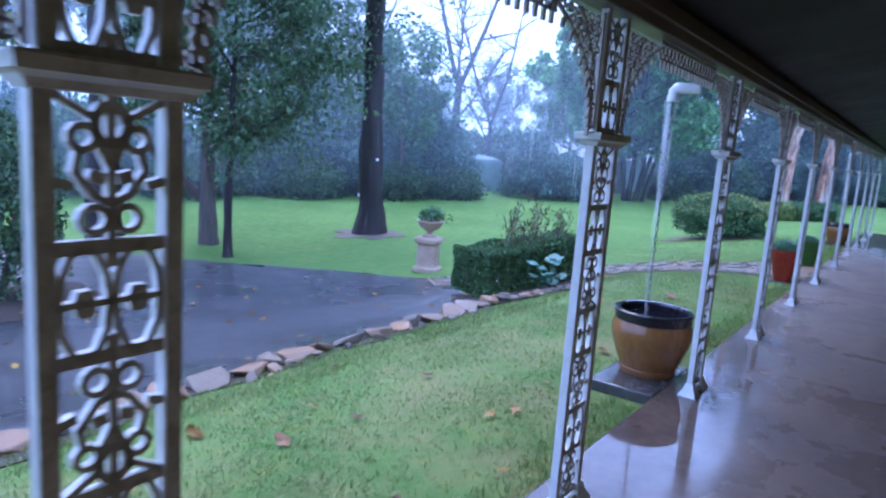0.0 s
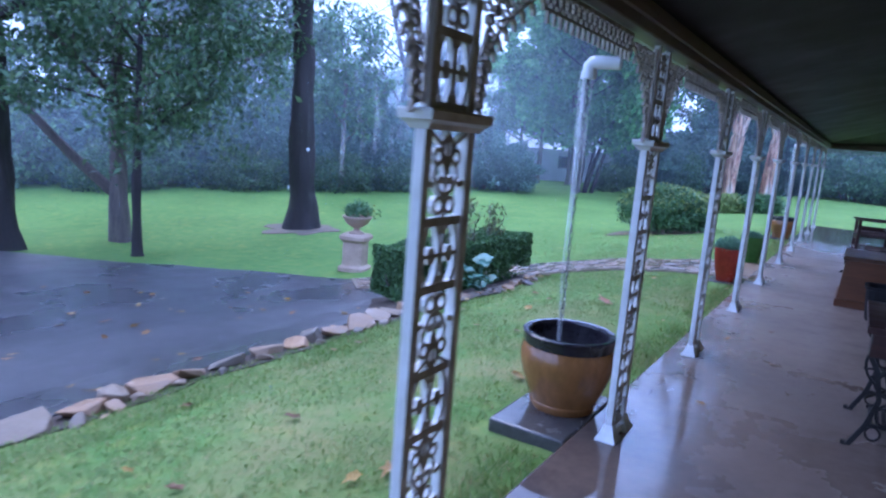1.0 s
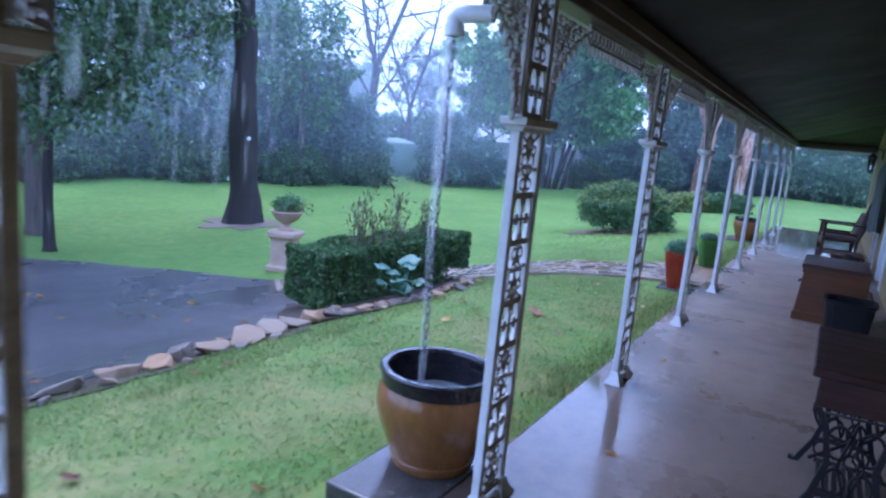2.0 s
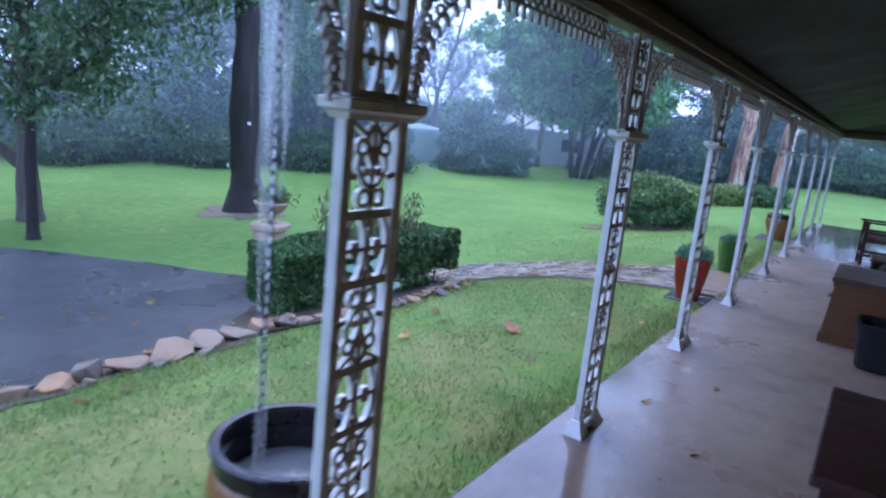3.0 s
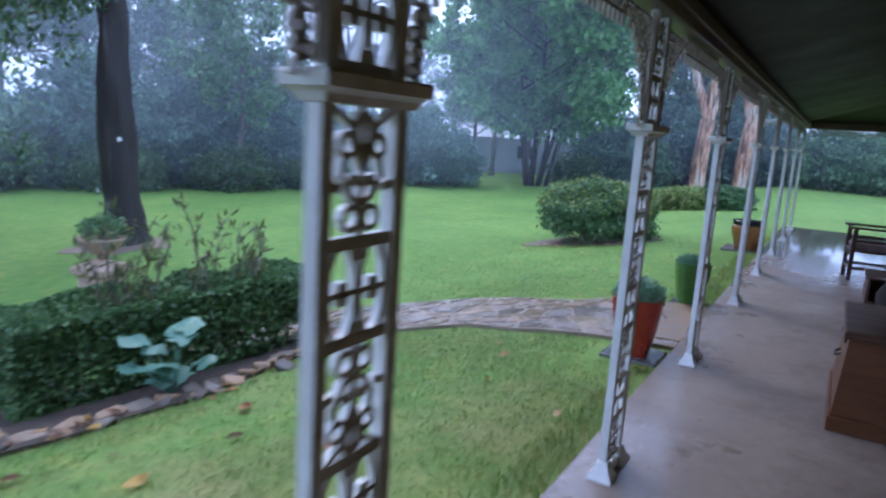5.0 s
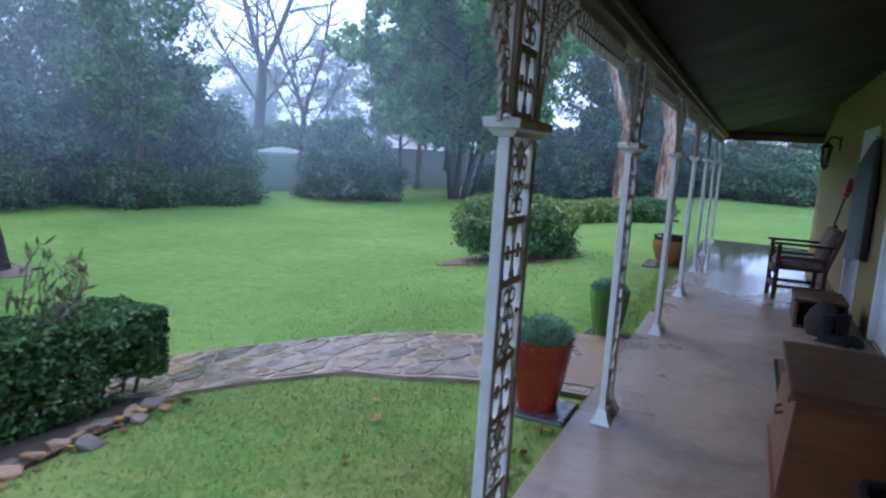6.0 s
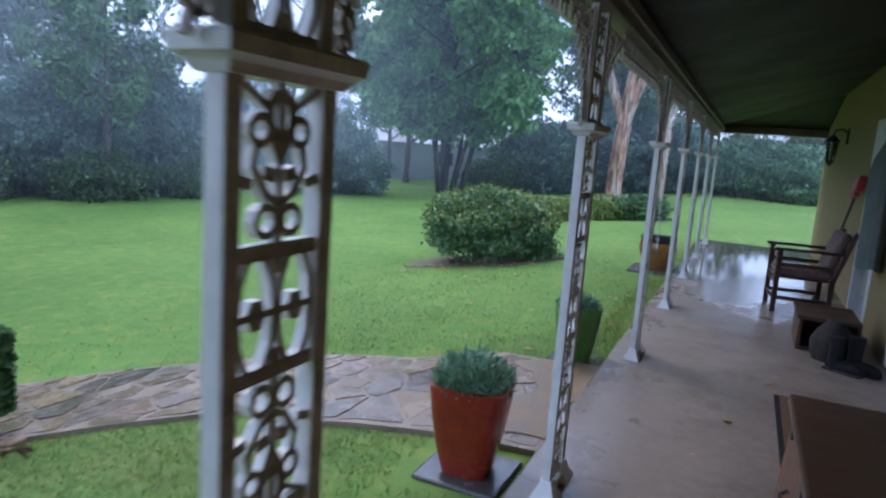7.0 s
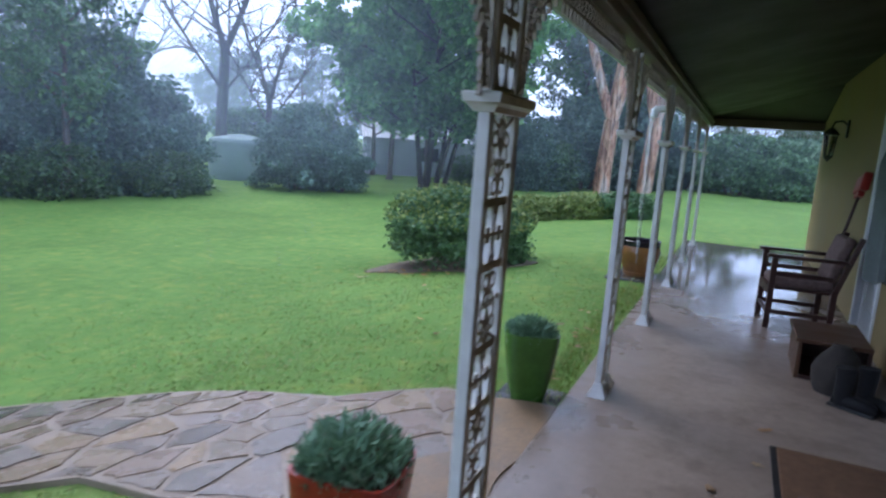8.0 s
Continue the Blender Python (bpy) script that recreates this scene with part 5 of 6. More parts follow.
shed((-19, 48), 8, 5, 2.4, 35)
bm = bmesh.new()
for k in range(60):
    add_box(bm, k * 0.2, k * 0.2 + 0.12, -0.012, 0.012, 0, 1.7)
    add_box(bm, k * 0.2 + 0.12, k * 0.2 + 0.2, -0.03, -0.008, 0, 1.7)
fe = tagged(part("steel_fence", bm, M_FENCE, smooth=False), "teal ribbed steel fence at the garden's end", "fence")
fe.matrix_basis = pose(-6.5, 45.5, bumpy(-2, 45.5) - 0.4, 0, 0, -6)


# ---------- falling rain ----------
def rain(n, region, length, width, spread=0.05, mat=M_RAIN):
    lo, hi = np.array(region[:3]), np.array(region[3:])
    c = rng.uniform(lo, hi, size=(n, 3))
    away = np.hypot(c[:, 0], c[:, 1] - 4)
    c = c[(c[:, 2] > land(c[:, 0], c[:, 1]) + length / 2) & (c[:, 1] > -0.22 * c[:, 0] - 3) & (c[:, 2] < 2.2 + 0.27 * away)]
    d = np.tile((0.09, -0.05, -1.0), (len(c), 1)) + rng.normal(size=(len(c), 3)) * spread
    o = new("falling_rain", leaf_mesh("falling_rain", c, length, width, mat, droop=0.0, dirs=d))
    return tagged(o, "fine misty streaks of falling rain over the garden", "rain", "", "stuff")


rain(9000, (-20, -4, -2.0, -11, 58, 7.0), 0.3, 0.01)
rain(6000, (-9, 26, -1.0, 12, 58, 9.0), 0.4, 0.014)
rain(2500, (-9, -2, -0.5, -0.7, 20, 4.0), 0.14, 0.004)


def haze_sheet(radius, height, seed, mat):
    """A thin translucent sheet that paints rain haze, curved round the garden's far side."""
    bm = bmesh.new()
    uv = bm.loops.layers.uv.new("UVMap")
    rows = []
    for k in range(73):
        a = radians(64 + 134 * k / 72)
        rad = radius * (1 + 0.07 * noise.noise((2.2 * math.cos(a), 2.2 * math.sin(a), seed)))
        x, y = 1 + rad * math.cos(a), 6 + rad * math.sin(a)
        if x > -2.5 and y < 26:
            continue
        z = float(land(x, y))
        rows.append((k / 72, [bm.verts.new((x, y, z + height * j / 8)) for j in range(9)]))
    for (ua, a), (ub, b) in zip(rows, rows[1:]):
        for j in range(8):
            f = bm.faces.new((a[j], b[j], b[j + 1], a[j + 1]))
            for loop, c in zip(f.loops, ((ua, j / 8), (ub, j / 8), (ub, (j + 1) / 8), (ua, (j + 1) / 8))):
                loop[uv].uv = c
    o = part("rain_haze", bm, mat)
    return tagged(o, "translucent pale blue sheet standing in for rain haze among the far trees", "mist", "", "stuff")


# nested sheets added to pale the trees behind them, as haze would
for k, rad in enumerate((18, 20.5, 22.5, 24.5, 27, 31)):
    haze_sheet(rad, 9 + 0.25 * rad, k * 3.7, M_HAZE)
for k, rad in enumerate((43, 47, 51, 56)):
    haze_sheet(rad, 9 + 0.25 * rad, k * 5.3 + 1, M_HAZE_THICK)


def gutter_drips(y0, y1, n):
    """Broken threads of water falling from the overflowing gutter."""
    r = random.Random(29)
    bm = bmesh.new()
    for k in range(n):
        y, x = r.uniform(y0, y1), -0.47 + r.uniform(-0.05, 0.04)
        z = r.uniform(1.5, 2.25)
        while z > 1.5 and r.random() < 0.8:
            L = r.uniform(0.05, 0.2)
            add_tube(bm, [(x, y, z), (x + 0.004, y - 0.006, z - L / 2), (x + 0.01, y - 0.012, z - L)], [0.001, 0.0028, 0.001], 5)
            z -= L + r.uniform(0.05, 0.3)
    return tagged(part("gutter_drip", bm, M_STREAM), "broken threads of rainwater falling from the gutter", "water", "", "stuff")


gutter_drips(2.3, 3.3, 70)

# ---------- treadle sewing table ----------
def sewing_table():
    s = thing("treadle_table", "old treadle sewing table with black iron scroll legs", "table", (1.16, 4.88, 0))
    part("top", box(0.0, 0.46, 0.0, 0.9, 0.695, 0.735, 0.008), M_DARKWOOD, s, "dark scratched timber top")
    part("drawer", box(0.03, 0.42, 0.66, 0.87, 0.56, 0.694, 0.006), M_DARKWOOD, s)
    part("drawer", box(0.03, 0.42, 0.03, 0.24, 0.56, 0.694, 0.006), M_DARKWOOD, s)
    for y in (0.1, 0.78):
        bm = bmesh.new()
        tmp = bmesh.new()
        for sy in (-1, 1):
            c = 0.21
            add_strip(tmp, [(c + sy * 0.2, 0.0), (c + sy * 0.19, 0.02), (c + sy * 0.13, 0.14), (c + sy * 0.09, 0.3), (c + sy * 0.12, 0.46), (c + sy * 0.17, 0.555)], 0.026, 0.02)
            add_strip(tmp, oval(c + sy * 0.06, 0.4, 0.05, 0.075, 14), 0.012, 0.014, True)
            add_strip(tmp, oval(c + sy * 0.05, 0.22, 0.042, 0.06, 14), 0.012, 0.014, True)
            add_strip(tmp, oval(c + sy * 0.09, 0.1, 0.036, 0.04, 12), 0.011, 0.014, True)
            add_strip(tmp, [(c, 0.14), (c + sy * 0.05, 0.3), (c, 0.5)], 0.012, 0.014)
            add_strip(tmp, [(c + sy * 0.2, 0.0), (c + sy * 0.225, 0.0), (c + sy * 0.225, 0.02)], 0.024, 0.03)
        add_strip(tmp, [(0.03, 0.555), (0.39, 0.555)], 0.022, 0.03)
        add_strip(tmp, [(0.08, 0.15), (0.34, 0.15)], 0.016, 0.018)
        add_strip(tmp, oval(0.21, 0.33, 0.03, 0.03, 10), 0.01, 0.014, True)
        bmesh.ops.rotate(tmp, verts=tmp.verts, cent=(0, 0, 0), matrix=Matrix.Rotation(-math.pi / 2, 3, "Z"))
        bmesh.ops.translate(tmp, verts=tmp.verts, vec=(0.0, y, 0))
        part("scroll_leg", tmp, M_IRON, s)
        bm.free()
    bm = bmesh.new()
    add_tube(bm, [(0.21, 0.1, 0.15), (0.21, 0.78, 0.15)], 0.011, 8)
    add_tube(bm, [(0.28, 0.1, 0.48), (0.28, 0.78, 0.48)], 0.009, 8)
    add_tube(bm, [(0.05, 0.1, 0.3), (0.37, 0.44, 0.42), (0.05, 0.78, 0.3)], 0.008, 8)
    part("stretcher", bm, M_IRON, s)
    tr = part("treadle", box(0.09, 0.36, 0.25, 0.27, 0.085, 0.106, 0.003), M_IRON, s)
    part("treadle_end", box(0.09, 0.36, 0.61, 0.63, 0.085, 0.106, 0.003), M_IRON, tr)
    for k in range(7):
        part("treadle_slat", box(0.1 + k * 0.035, 0.122 + k * 0.035, 0.27, 0.61, 0.09, 0.102, 0.002), M_IRON, tr)
    tmp = bmesh.new()
    add_strip(tmp, oval(0.21, 0.36, 0.16, 0.16, 28), 0.016, 0.016, True)
    for a in range(5):
        add_strip(tmp, [(0.21, 0.36), (0.21 + 0.16 * math.cos(a * 1.2566), 0.36 + 0.16 * math.sin(a * 1.2566))], 0.01, 0.01)
    bmesh.ops.rotate(tmp, verts=tmp.verts, cent=(0, 0, 0), matrix=Matrix.Rotation(-math.pi / 2, 3, "Z"))
    bmesh.ops.translate(tmp, verts=tmp.verts, vec=(0, 0.7, 0))
    part("flywheel", tmp, M_IRON, s)


sewing_table()
cs = thing("storage_tub", "black plastic storage tub standing against the chest", "tub", (1.42, 9.0, 0.0))
bm = bmesh.new()
add_lathe(bm, [(0.17, 0), (0.18, 0.02), (0.21, 0.34), (0.225, 0.35), (0.225, 0.375), (0.2, 0.375), (0.19, 0.36), (0.16, 0.03), (0.001, 0.03)], 28, square=0.9, cap=False)
part("body", bm, M_RUBBER, cs)

# ---------- timber chest ----------
ch = thing("timber_chest", "orange-brown timber chest with a worn overhanging lid", "chest", (0.95, 9.45, 0))
CW, CL, CH = 0.62, 0.92, 0.6
bm = bmesh.new()
r0 = [bm.verts.new(p) for p in ((0.0, 0, 0.09), (CW, 0, 0.09), (CW, CL, 0.09), (0.0, CL, 0.09))]
r1 = [bm.verts.new(p) for p in ((0.03, 0.015, CH - 0.045), (CW, 0.015, CH - 0.045), (CW, CL - 0.015, CH - 0.045), (0.03, CL - 0.015, CH - 0.045))]
for k in range(4):
    bm.faces.new((r0[k], r0[(k + 1) % 4], r1[(k + 1) % 4], r1[k]))
bm.faces.new(r0[::-1])
bm.faces.new(r1)
bmesh.ops.bevel(bm, geom=list(bm.edges), offset=0.006, segments=2, affect="EDGES")
part("body", bm, M_CHEST, ch)
part("plinth_board", box(-0.018, CW, -0.018, CL + 0.018, 0, 0.092, 0.008), M_CHEST, ch)
part("lid", box(-0.0, CW, -0.02, CL + 0.02, CH - 0.045, CH, 0.012), M_CHESTTOP, ch, "worn dull brown lid")
for y in (0.2, 0.72):
    part("hinge", box(0.012, 0.028, y, y + 0.05, CH - 0.12, CH - 0.05, 0.002), M_IRON, ch)
bm = bmesh.new()
add_tube(bm, [(0.012, 0.4, 0.36), (-0.015, 0.41, 0.345), (-0.015, 0.51, 0.345), (0.012, 0.52, 0.36)], 0.007, 8)
part("handle", bm, M_IRON, ch)

# ---------- doormat ----------
mt = thing("doormat", "brown coir doormat with a black rubber edge on the concrete", "doormat", (1.02, 10.95, 0.0))
part("coir_pad", box(0.03, 0.72, 0.03, 1.2, 0.006, 0.028, 0.006), M_MAT, mt)
part("border", box(0.0, 0.75, 0.0, 1.23, 0.0, 0.014, 0.004), M_RUBBER, mt, "black rubber border")

# ---------- old crate bench with boots and bag ----------
bn = thing("crate_bench", "low dark brown timber crate with an open front", "crate", (1.22, 13.6, 0))
BW, BL, BH = 0.46, 0.62, 0.3
part("top_board", box(-0.02, BW, -0.02, BL + 0.02, BH - 0.03, BH, 0.006), M_CHESTTOP, bn)
part("side_board", box(0, BW, BL - 0.03, BL, 0.0, BH - 0.03, 0.004), M_DARKWOOD, bn)
part("side_board", box(0, 0.03, 0.0, BL - 0.03, 0.0, BH - 0.03, 0.004), M_CHESTTOP, bn)
part("side_board", box(BW - 0.03, BW, 0.0, BL - 0.03, 0.0, BH - 0.03, 0.004), M_DARKWOOD, bn)
part("base_board", box(0.03, BW - 0.03, 0.0, BL - 0.03, 0.0, 0.03, 0.004), M_DARKWOOD, bn)


def boot(at, turn):
    b = thing("rubber_boot", "black rubber boot standing beside the crate", "boot", at, turn, group="boots")
    bm = bmesh.new()
    add_tube(bm, [(0, 0, 0.02), (0, 0, 0.1), (0.0, -0.005, 0.2), (0, 0, 0.27)], [0.045, 0.05, 0.055, 0.062], 14)
    part("shaft", bm, M_RUBBER, b)
    bm = bmesh.new()
    add_tube(bm, [(0, 0.05, 0.045), (0, -0.03, 0.05), (0, -0.12, 0.05), (0, -0.19, 0.042), (0, -0.215, 0.035)], [0.035, 0.047, 0.047, 0.04, 0.018], 12)
    part("upper", bm, M_RUBBER, b)
    part("sole", box(-0.045, 0.045, -0.21, 0.07, 0.0, 0.02, 0.008), M_IRON, b)


boot((1.46, 13.12, 0), 60)
boot((1.6, 13.2, 0), 48)
bg = thing("canvas_bag", "slumped dark canvas bag in front of the crate", "bag", (1.46, 13.42, 0))
bm = bmesh.new()
add_lathe(bm, [(0.001, 0), (0.13, 0.0), (0.16, 0.05), (0.155, 0.16), (0.12, 0.25), (0.07, 0.3), (0.05, 0.33), (0.001, 0.335)], 24, cap=False)
for v in bm.verts:
    v.co += Vector((0.025 * noise.noise(v.co * 9), 0.025 * noise.noise(v.co * 9 + Vector((4, 0, 0))), 0.02 * noise.noise(v.co * 7)))
    v.co.z = max(0, v.co.z)
part("sack", bm, M_CANVAS, bg)

# ---------- armchair ----------
def armchair(at, turn):
    """Seat faces local -x; depth along x, width along y."""
    c = thing("armchair", "dark red-brown timber armchair with a brown plaid cushion", "chair", at, turn)
    W, D, SH, AH = 0.6, 0.58, 0.38, 0.7
    for y in (0.0, W - 0.05):
        part("front_leg", box(0, 0.05, y, y + 0.05, 0, AH - 0.03, 0.005), M_DARKWOOD, c)
        bm = bmesh.new()
        add_box(bm, D - 0.06, D - 0.01, y, y + 0.05, 0, SH + 0.04, 0.005)
        part("back_leg", bm, M_DARKWOOD, c)
        part("armrest", box(-0.04, D + 0.05, y - 0.015, y + 0.065, AH - 0.03, AH, 0.008), M_DARKWOOD, c)
        part("side_rail", box(0.05, D - 0.06, y + 0.01, y + 0.04, 0.14, 0.18, 0.004), M_DARKWOOD, c)
        part("side_rail", box(0.05, D - 0.06, y + 0.01, y + 0.04, 0.5, 0.54, 0.004), M_DARKWOOD, c)
        bm = bmesh.new()
        add_box(bm, -0.022, 0.022, y, y + 0.05, 0, 0.58, 0.005, Matrix.Translation((D - 0.04, 0, SH - 0.02)) @ Matrix.Rotation(0.28, 4, "Y"))
        part("back_post", bm, M_DARKWOOD, c)
    part("front_rail", box(0.005, 0.045, 0.05, W - 0.05, SH - 0.07, SH - 0.01, 0.004), M_DARKWOOD, c)
    part("front_rail", box(0.01, 0.04, 0.05, W - 0.05, 0.13, 0.17, 0.004), M_DARKWOOD, c)
    part("seat_board", box(0.0, D, 0.05, W - 0.05, SH - 0.012, SH + 0.012, 0.004), M_DARKWOOD, c)
    for k in range(4):
        z = 0.08 + k * 0.13
        bm = bmesh.new()
        add_box(bm, -0.012, 0.012, 0.05, W - 0.05, z, z + 0.06, 0.004, Matrix.Translation((D - 0.04, 0, SH - 0.02)) @ Matrix.Rotation(0.28, 4, "Y"))
        part("back_slat", bm, M_DARKWOOD, c)
    bm = bmesh.new()
    add_box(bm, 0.02, D - 0.03, 0.065, W - 0.065, SH + 0.012, SH + 0.1, 0.035)
    part("seat_cushion", bm, M_CUSHION, c, "brown plaid seat cushion")
    bm = bmesh.new()
    add_box(bm, -0.1, -0.014, 0.07, W - 0.07, 0.1, 0.55, 0.035, Matrix.Translation((D - 0.04, 0, SH - 0.02)) @ Matrix.Rotation(0.28, 4, "Y"))
    part("back_cushion", bm, M_CUSHION, c, "brown plaid back cushion")


armchair((1.05, 15.05, 0), 6)

# ---------- things on the wall ----------
def lantern(y, z):
    l = thing("wall_lantern", "black iron carriage lantern on a wall bracket", "lantern", (WX, y, z), group="wall lanterns")
    l.scale = (1.25, 1.25, 1.4)
    part("back_plate", box(-0.02, 0.0, -0.045, 0.045, -0.03, 0.13, 0.005), M_IRON, l)
    bm = bmesh.new()
    add_tube(bm, [(-0.01, 0, 0.08), (-0.06, 0, 0.12), (-0.13, 0, 0.11), (-0.15, 0, 0.06)], 0.01, 8)
    part("arm", bm, M_IRON, l)
    bm = bmesh.new()
    add_lathe(bm, [(0.01, 0.06), (0.03, 0.05), (0.085, 0.0), (0.085, -0.012), (0.07, -0.012)], 6, (-0.15, 0, 0))
    part("cap", bm, M_IRON, l)
    bm = bmesh.new()
    add_lathe(bm, [(0.066, -0.012), (0.045, -0.2)], 6, (-0.15, 0, 0), cap=False)
    part("glass", bm, M_GLASS, l, "clear lantern glass")
    bm = bmesh.new()
    for k in range(6):
        a = 2 * math.pi * (k + 0.5) / 6
        add_tube(bm, [(-0.15 + 0.068 * math.cos(a), 0.068 * math.sin(a), -0.01), (-0.15 + 0.046 * math.cos(a), 0.046 * math.sin(a), -0.2)], 0.005, 5)
    add_lathe(bm, [(0.05, -0.2), (0.05, -0.215), (0.02, -0.24), (0.005, -0.26)], 6, (-0.15, 0, 0))
    part("cage", bm, M_IRON, l)


lantern(18.3, 1.96)
br = thing("broom", "red-headed broom leaning head up against the wall", "broom", (1.5, 15.82, 0))
bm = bmesh.new()
add_tube(bm, [(0, 0, 0), (0.26, 0.12, 1.26)], 0.014, 8)
part("stick", bm, M_DARKWOOD, br)
bm = bmesh.new()
add_box(bm, -0.03, 0.03, -0.1, 0.1, 0, 0.05, 0.015)
add_box(bm, -0.04, 0.04, -0.17, 0.17, 0.05, 0.23, 0.02)
bmesh.ops.rotate(bm, verts=bm.verts, cent=(0, 0, 0), matrix=Euler((-0.24, 0.17, 0)).to_matrix())
bmesh.ops.translate(bm, verts=bm.verts, vec=(0.26, 0.12, 1.25))
part("head", bm, M_REDPLASTIC, br, "red plastic broom head")
ct = thing("raincoat", "grey-teal waxed raincoat hanging from a wall hook", "raincoat", (WX - 0.01, 14.4, 0))
bm = bmesh.new()
rings = []
for i in range(15):
    u = i / 14
    z = 1.93 - 1.25 * u
    wv, dp = 0.05 + 0.2 * min(1, u * 3.2) + 0.03 * u, 0.03 + 0.05 * min(1, u * 4)
    rings.append([bm.verts.new((-0.01 - dp - dp * math.cos(a) * (1 + 0.35 * math.sin(5 * a + 2 * u)), wv * math.sin(a), z + 0.02 * math.sin(3 * a) * u)) for a in (2 * math.pi * k / 28 for k in range(28))])
for a, b in zip(rings, rings[1:]):
    for k in range(28):
        bm.faces.new((a[k], a[(k + 1) % 28], b[(k + 1) % 28], b[k]))
bm.faces.new(rings[0][::-1])
bm.faces.new(rings[-1])
part("coat", bm, M_CLOTH, ct)
bm = bmesh.new()
add_tube(bm, [(0.0, 0, 1.95), (-0.05, 0, 1.94), (-0.07, 0, 1.97)], 0.008, 8)
part("hook", bm, M_IRON, ct, "black iron hook")

# ---------- fallen leaves ----------
def fallen_mesh(seed):
    r = random.Random(seed)
    bm = bmesh.new()
    n = 10
    cen = bm.verts.new((0, 0, 0.012))
    ring = []
    for k in range(n):
        a = 2 * math.pi * k / n
        q = (1 + 0.3 * math.cos(5 * a + seed)) * (1 if k else 1.5)
        ring.append(bm.verts.new((0.5 * q * math.cos(a), 0.33 * q * math.sin(a), 0.1 * r.random())))
    for k in range(n):
        bm.faces.new((cen, ring[k], ring[(k + 1) % n]))
    bmesh.ops.solidify(bm, geom=list(bm.faces), thickness=0.02)
    return finish("fallen_leaf", bm, M_FALLEN)


FALLEN = [fallen_mesh(k) for k in range(4)]


def fallen(x, y, z, s, label="wet fallen leaf, brown and yellow"):
    o = tagged(new("fallen_leaf", FALLEN[rnd.randrange(4)]), label, "leaf", "fallen leaves")
    o.matrix_basis = pose(x, y, z, rnd.uniform(-12, 12), rnd.uniform(-12, 12), rnd.uniform(0, 360)) @ Matrix.Diagonal((s, s, s, 1))


KNOWN = ((-2.04, 1.65, 0.14), (-1.49, 1.84, 0.12), (-0.85, 4.73, 0.13), (-0.73, 3.06, 0.11), (-1.2, 7.61, 0.2), (-2.48, 6.66, 0.1), (-1.8, 6.9, 0.11), (-1.17, 9.5, 0.09),
         (-0.24, 9.84, 0.1), (-0.25, 9.5, 0.08), (-1.61, 3.28, 0.1), (-0.81, 2.89, 0.09), (-2.54, 4.98, 0.1), (-0.43, 8.7, 0.07), (-2.16, 7.86, 0.12))
for x, y, s in KNOWN:
    fallen(x, y, bumpy(x, y) + 0.03, s)
for x, y in strewn(46, -2.9, -0.3, -1, 16):
    if not (10.0 < y < 12.2):
        fallen(x, y, bumpy(x, y) + 0.025, rnd.uniform(0.045, 0.09))
for x, y in strewn(90, -9, -3.5, -1, 7.2):
    fallen(x, y, bumpy(x, y) + 0.03, rnd.uniform(0.06, 0.12), "wet leaf lying on the asphalt")
for x, y in strewn(22, -0.75, -0.2, 12.5, 14.8):
    fallen(x, y, bumpy(x, y) + 0.03, rnd.uniform(0.04, 0.08), "small yellow leaf lying in the grass")
for x, y in strewn(34, -4.2, -1.9, 16.0, 16.7):
    fallen(x, y, bumpy(x, y) + 0.025, rnd.uniform(0.05, 0.1))
for x, y in strewn(40, -3.0, -2.6, 6.3, 9.6):
    fallen(rock_line(y) + rnd.uniform(0.05, 0.3), y, bumpy(-2.8, y) + 0.05, rnd.uniform(0.05, 0.1))
for x, y in ((0.55, 5.9), (0.62, 6.3), (0.35, 5.0), (0.6, 10.9), (0.3, 8.6), (0.75, 11.5), (0.95, 11.9), (0.5, 7.4), (1.0, 12.4), (0.2, 6.8)):
    fallen(x, y, 0.006, rnd.uniform(0.035, 0.07), "dark wet leaf on the veranda floor")

# ---------- grass ----------
def grass(name, n, region, h, w, label, lean=1.0):
    pts = strewn(n, *region)
    x, y = pts[:, 0], pts[:, 1]
    ok = ~inside(DRIVE, x, y) & ~inside(PATH_OUTLINE, x, y) & (x < -0.16)
    ok &= ~((x > -0.68) & (y > 3.75) & (y < 4.7)) & ~((x > -0.7) & (y > 9.9) & (y < 10.52))
    ok &= ~((x < np.interp(y, (-6, 1.2, 3.0, 4.5, 5.4, 6.7, 7.6, 8.4, 9.5), (-2.8, -2.8, -3.04, -3.14, -3.02, -2.98, -2.8, -2.74, -2.92))) & (y < 9.7) & (x > -4.6))
    patch = np.array([noise.noise((a * 1.1, b * 1.1, 2.0)) for a, b in zip(x, y)])
    fade = np.clip((region[3] - y) / 3.0, 0, 1) * np.clip((x - region[0]) / (0.05 if region[0] > -4 else 4.0), 0, 1)
    ok &= (rng.uniform(-0.5, 0.5, n) < patch + 0.3) & (rng.uniform(0, 1, n) < fade)
    x, y, patch = x[ok], y[ok], patch[ok]
    z = np.array([bumpy(a, b) for a, b in zip(x, y)])
    k = len(x)
    hh = h * (0.7 + 0.9 * np.clip(patch, 0, 1)) * rng.uniform(0.6, 1.3, k)
    d = np.column_stack([rng.normal(size=k) * lean, rng.normal(size=k) * lean, np.full(k, 0.7)])
    c = np.column_stack([x, y, z + hh * 0.35])
    o = new(name, leaf_mesh(name, c, h, w, M_GRASS, droop=0.0, dirs=d, level=True))
    return tagged(o, label, "grass", "", "stuff")


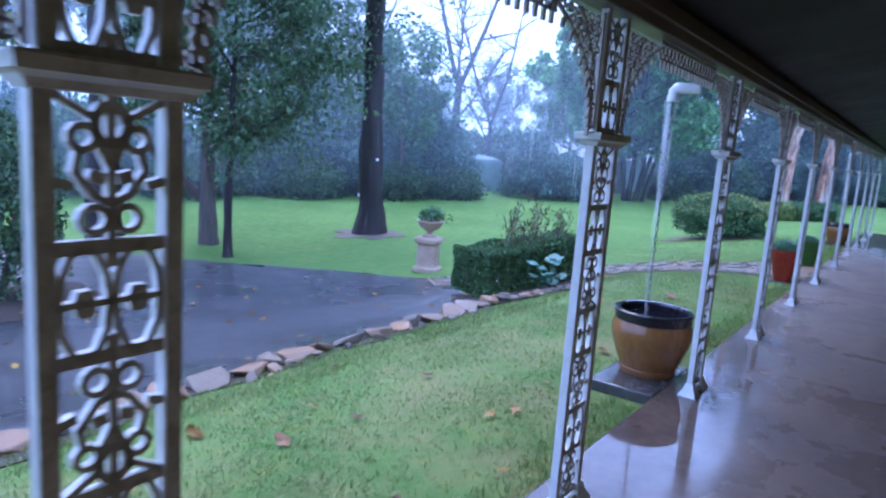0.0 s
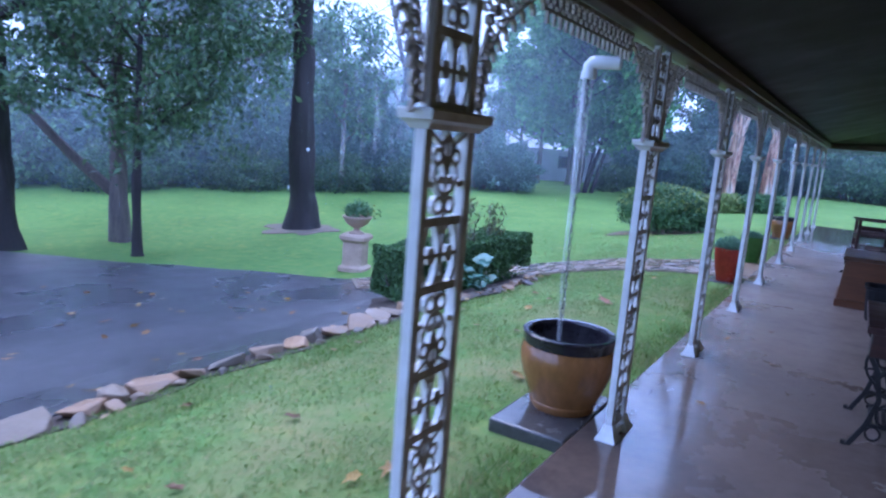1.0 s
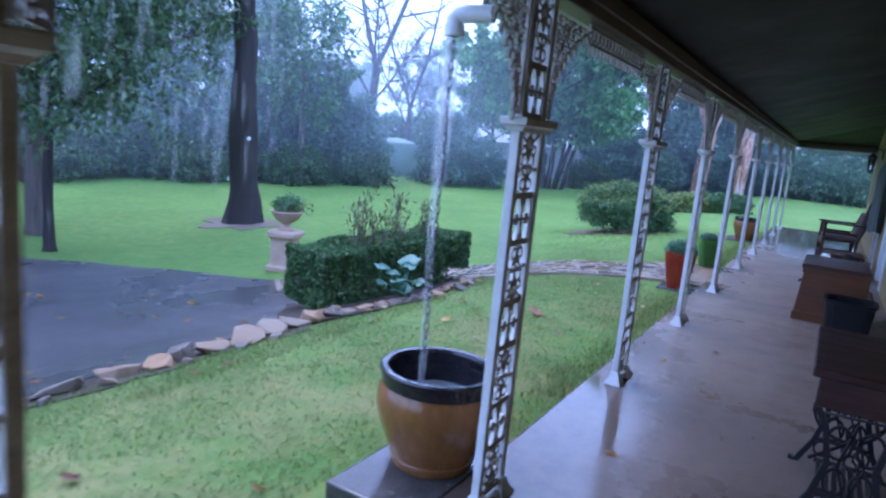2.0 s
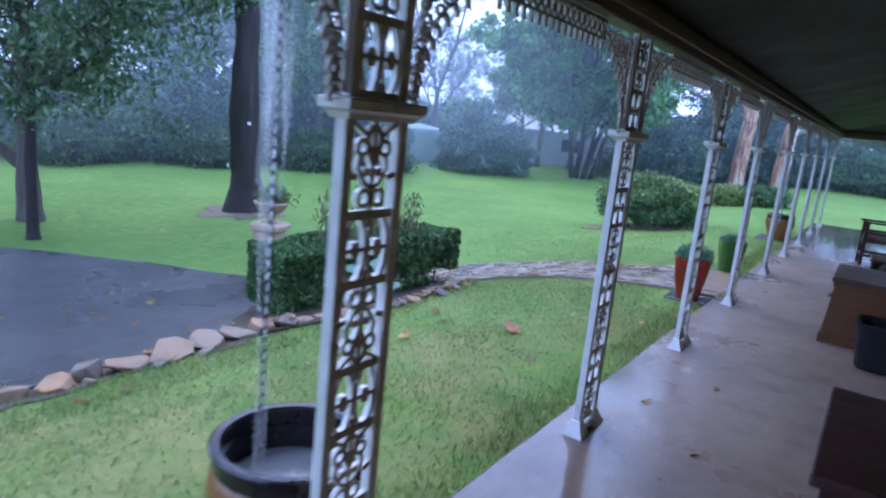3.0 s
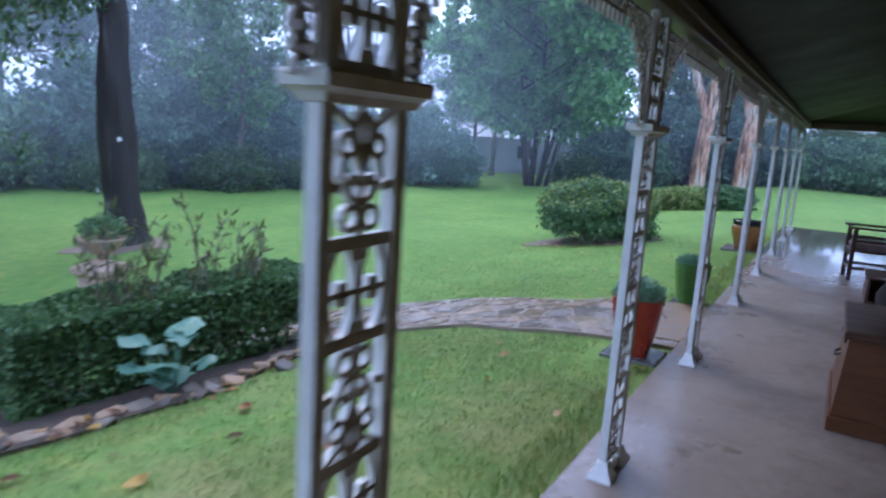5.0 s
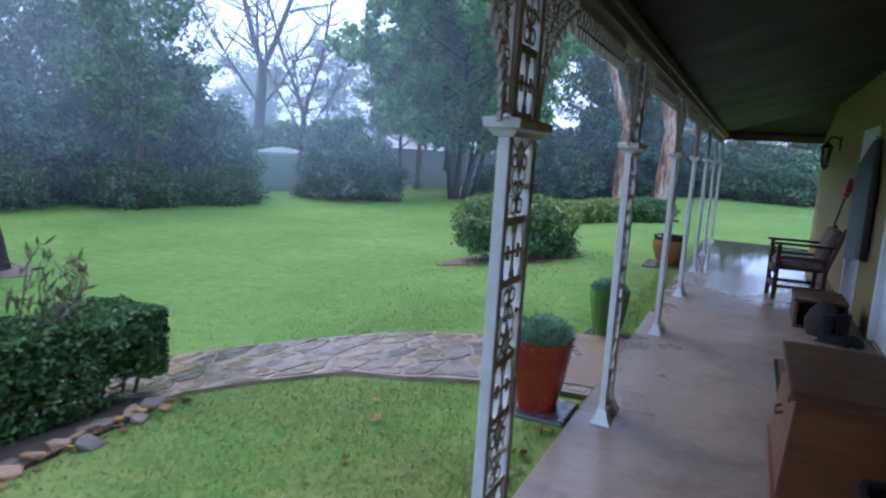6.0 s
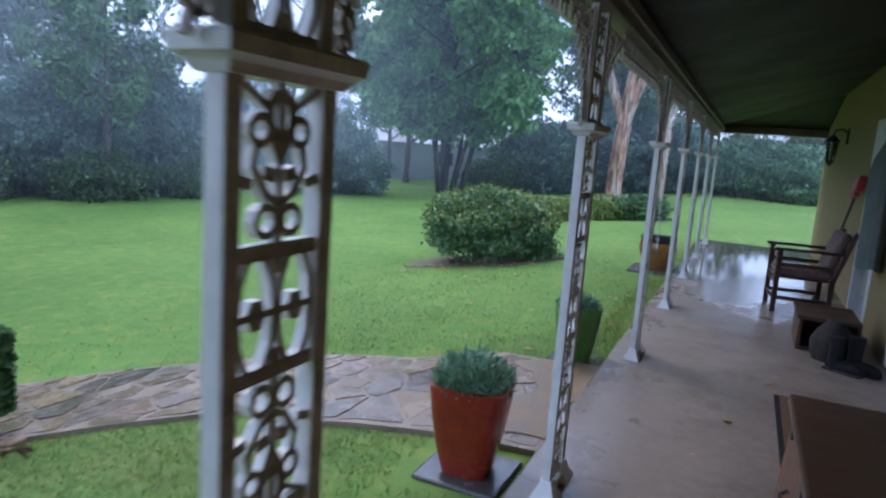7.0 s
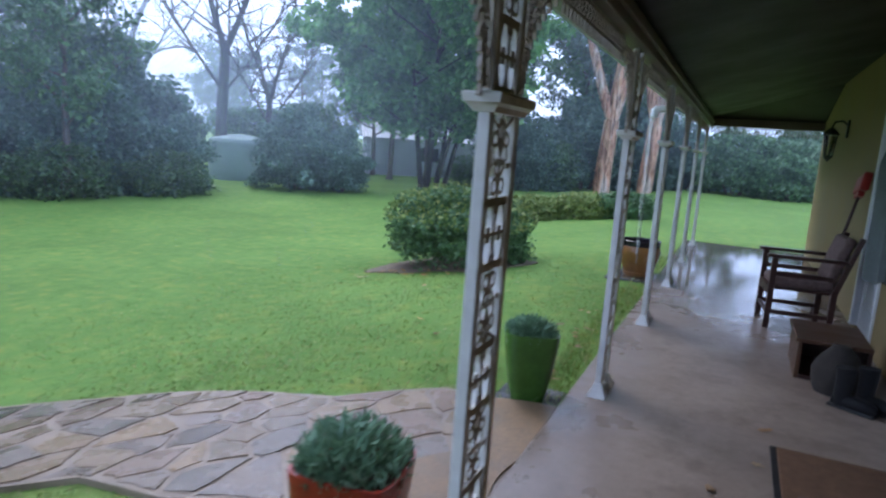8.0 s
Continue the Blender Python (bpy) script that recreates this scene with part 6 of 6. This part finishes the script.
# ---------- flagstone path ----------
NEAR = [(-0.14, 10.55), (-0.75, 10.45), (-1.4, 10.28), (-1.95, 10.3), (-2.5, 9.92), (-3.0, 9.6), (-3.6, 9.45), (-4.3, 9.0), (-5.2, 8.1)]
FAR = [(-0.14, 12.0), (-0.85, 12.05), (-1.4, 11.62), (-1.95, 11.52), (-2.7, 11.3), (-3.46, 11.02), (-4.2, 10.75), (-5.0, 10.0), (-5.9, 8.75)]
PATH_OUTLINE = NEAR + FAR[::-1]


def on_path(u, v):
    """u from 0 at the veranda to 8 at the driveway, v across."""
    i = min(7, int(u))
    f = u - i
    n = Vector(NEAR[i]).lerp(Vector(NEAR[i + 1]), f)
    q = Vector(FAR[i]).lerp(Vector(FAR[i + 1]), f)
    p = n.lerp(q, v)
    return p.x, p.y


def path_z(x, y):
    return bumpy(x, y) + 0.035


bm = bmesh.new()
rows = []
for i in range(41):
    u = i * 0.2
    row = []
    for v in (-0.01, 0.0, 0.25, 0.5, 0.75, 1.0, 1.01):
        x, y = on_path(min(u, 8), min(max(v, 0), 1))
        row.append(bm.verts.new((x, y, path_z(x, y) - (0.12 if v < 0 or v > 1 else 0))))
    rows.append(row)
for a, b in zip(rows, rows[1:]):
    for k in range(6):
        bm.faces.new((a[k], a[k + 1], b[k + 1], b[k]))
FLAGS = setting("flagstone_path", bm, M_MORTAR, "wet crazy-paved flagstone path between lawn and veranda", "path")


def clip(poly, px, py, nx, ny):
    out = []
    for (ax, ay), (bx, by) in zip(poly, poly[1:] + poly[:1]):
        da, db = (ax - px) * nx + (ay - py) * ny, (bx - px) * nx + (by - py) * ny
        if da <= 0:
            out.append((ax, ay))
        if (da < 0) != (db < 0) and da != db:
            t = da / (da - db)
            out.append((ax + (bx - ax) * t, ay + (by - ay) * t))
    return out


pr_ = random.Random(17)
seeds = []
while len(seeds) < 92:
    s = (pr_.uniform(0, 8), pr_.uniform(0, 1))
    if all(((s[0] - o[0]) * 0.85) ** 2 + ((s[1] - o[1]) * 1.4) ** 2 > 0.035 + 0.13 * (0.5 + 0.5 * math.sin(7 * s[0] + 5 * s[1])) for o in seeds):
        seeds.append(s)
for i, (u, v) in enumerate(seeds):
    poly = [(0.03, 0.02), (7.97, 0.02), (7.97, 0.98), (0.03, 0.98)]
    for j, (a, b) in enumerate(seeds):
        if j != i and poly:
            mu, mv = (u + a) / 2, (v + b) / 2
            poly = clip(poly, mu, mv, (a - u) * 0.72, (b - v) * 1.96)
    if len(poly) < 3:
        continue
    pts = []
    for (pa, qa), (pb, qb) in zip(poly, poly[1:] + poly[:1]):
        for f in (0.0, 0.33, 0.66):                    # broken, uneven edges
            x, y = on_path(min(max(pa + (pb - pa) * f, 0), 8), min(max(qa + (qb - qa) * f, 0.01), 0.99))
            pts.append((x + 0.035 * noise.noise((x * 7, y * 7, i * 0.7)), y + 0.035 * noise.noise((x * 7, y * 7, 40 + i * 0.7))))
    cx, cy = sum(p[0] for p in pts) / len(pts), sum(p[1] for p in pts) / len(pts)
    size = max(math.hypot(p[0] - cx, p[1] - cy) for p in pts)
    k = 1 - 0.02 / max(size, 0.05) - 0.02
    bm = bmesh.new()
    lift = pr_.uniform(0.002, 0.008)
    low = [bm.verts.new((cx + (x - cx) * k, cy + (y - cy) * k, path_z(x, y) - 0.02)) for x, y in pts]
    up = [bm.verts.new((cx + (x - cx) * k * 0.985, cy + (y - cy) * k * 0.985, path_z(x, y) + lift)) for x, y in pts]
    for q in range(len(pts)):
        bm.faces.new((low[q], low[(q + 1) % len(pts)], up[(q + 1) % len(pts)], up[q]))
    bm.faces.new(up)
    part("flagstone", bm, M_FLAG, FLAGS, smooth=False)

drape("sandy_soil", [(-0.15, 10.64), (-0.42, 10.62), (-0.62, 10.75), (-0.6, 11.05), (-0.42, 11.35), (-0.5, 11.65), (-0.72, 11.85), (-0.6, 12.0), (-0.15, 12.05)], 0.046, M_SAND, "wet orange sandy soil washed over the paving", "soil", 0.05, 0.1)

grass("lawn_grass", 120000, (-3.3, -0.15, -0.5, 13.5), 0.036, 0.006, "short wet mown grass near the veranda")
grass("lawn_grass", 16000, (-3.4, -2.4, -0.5, 9.7), 0.06, 0.007, "longer wet grass along the rock edging", 0.6)
grass("lawn_grass", 9000, (-0.42, -0.15, -0.5, 20.0), 0.075, 0.007, "longer wet grass fringing the slab edge", 0.5)
grass("lawn_grass", 50000, (-7.0, -0.15, 9.0, 18.5), 0.035, 0.008, "wet mown grass on the open lawn")
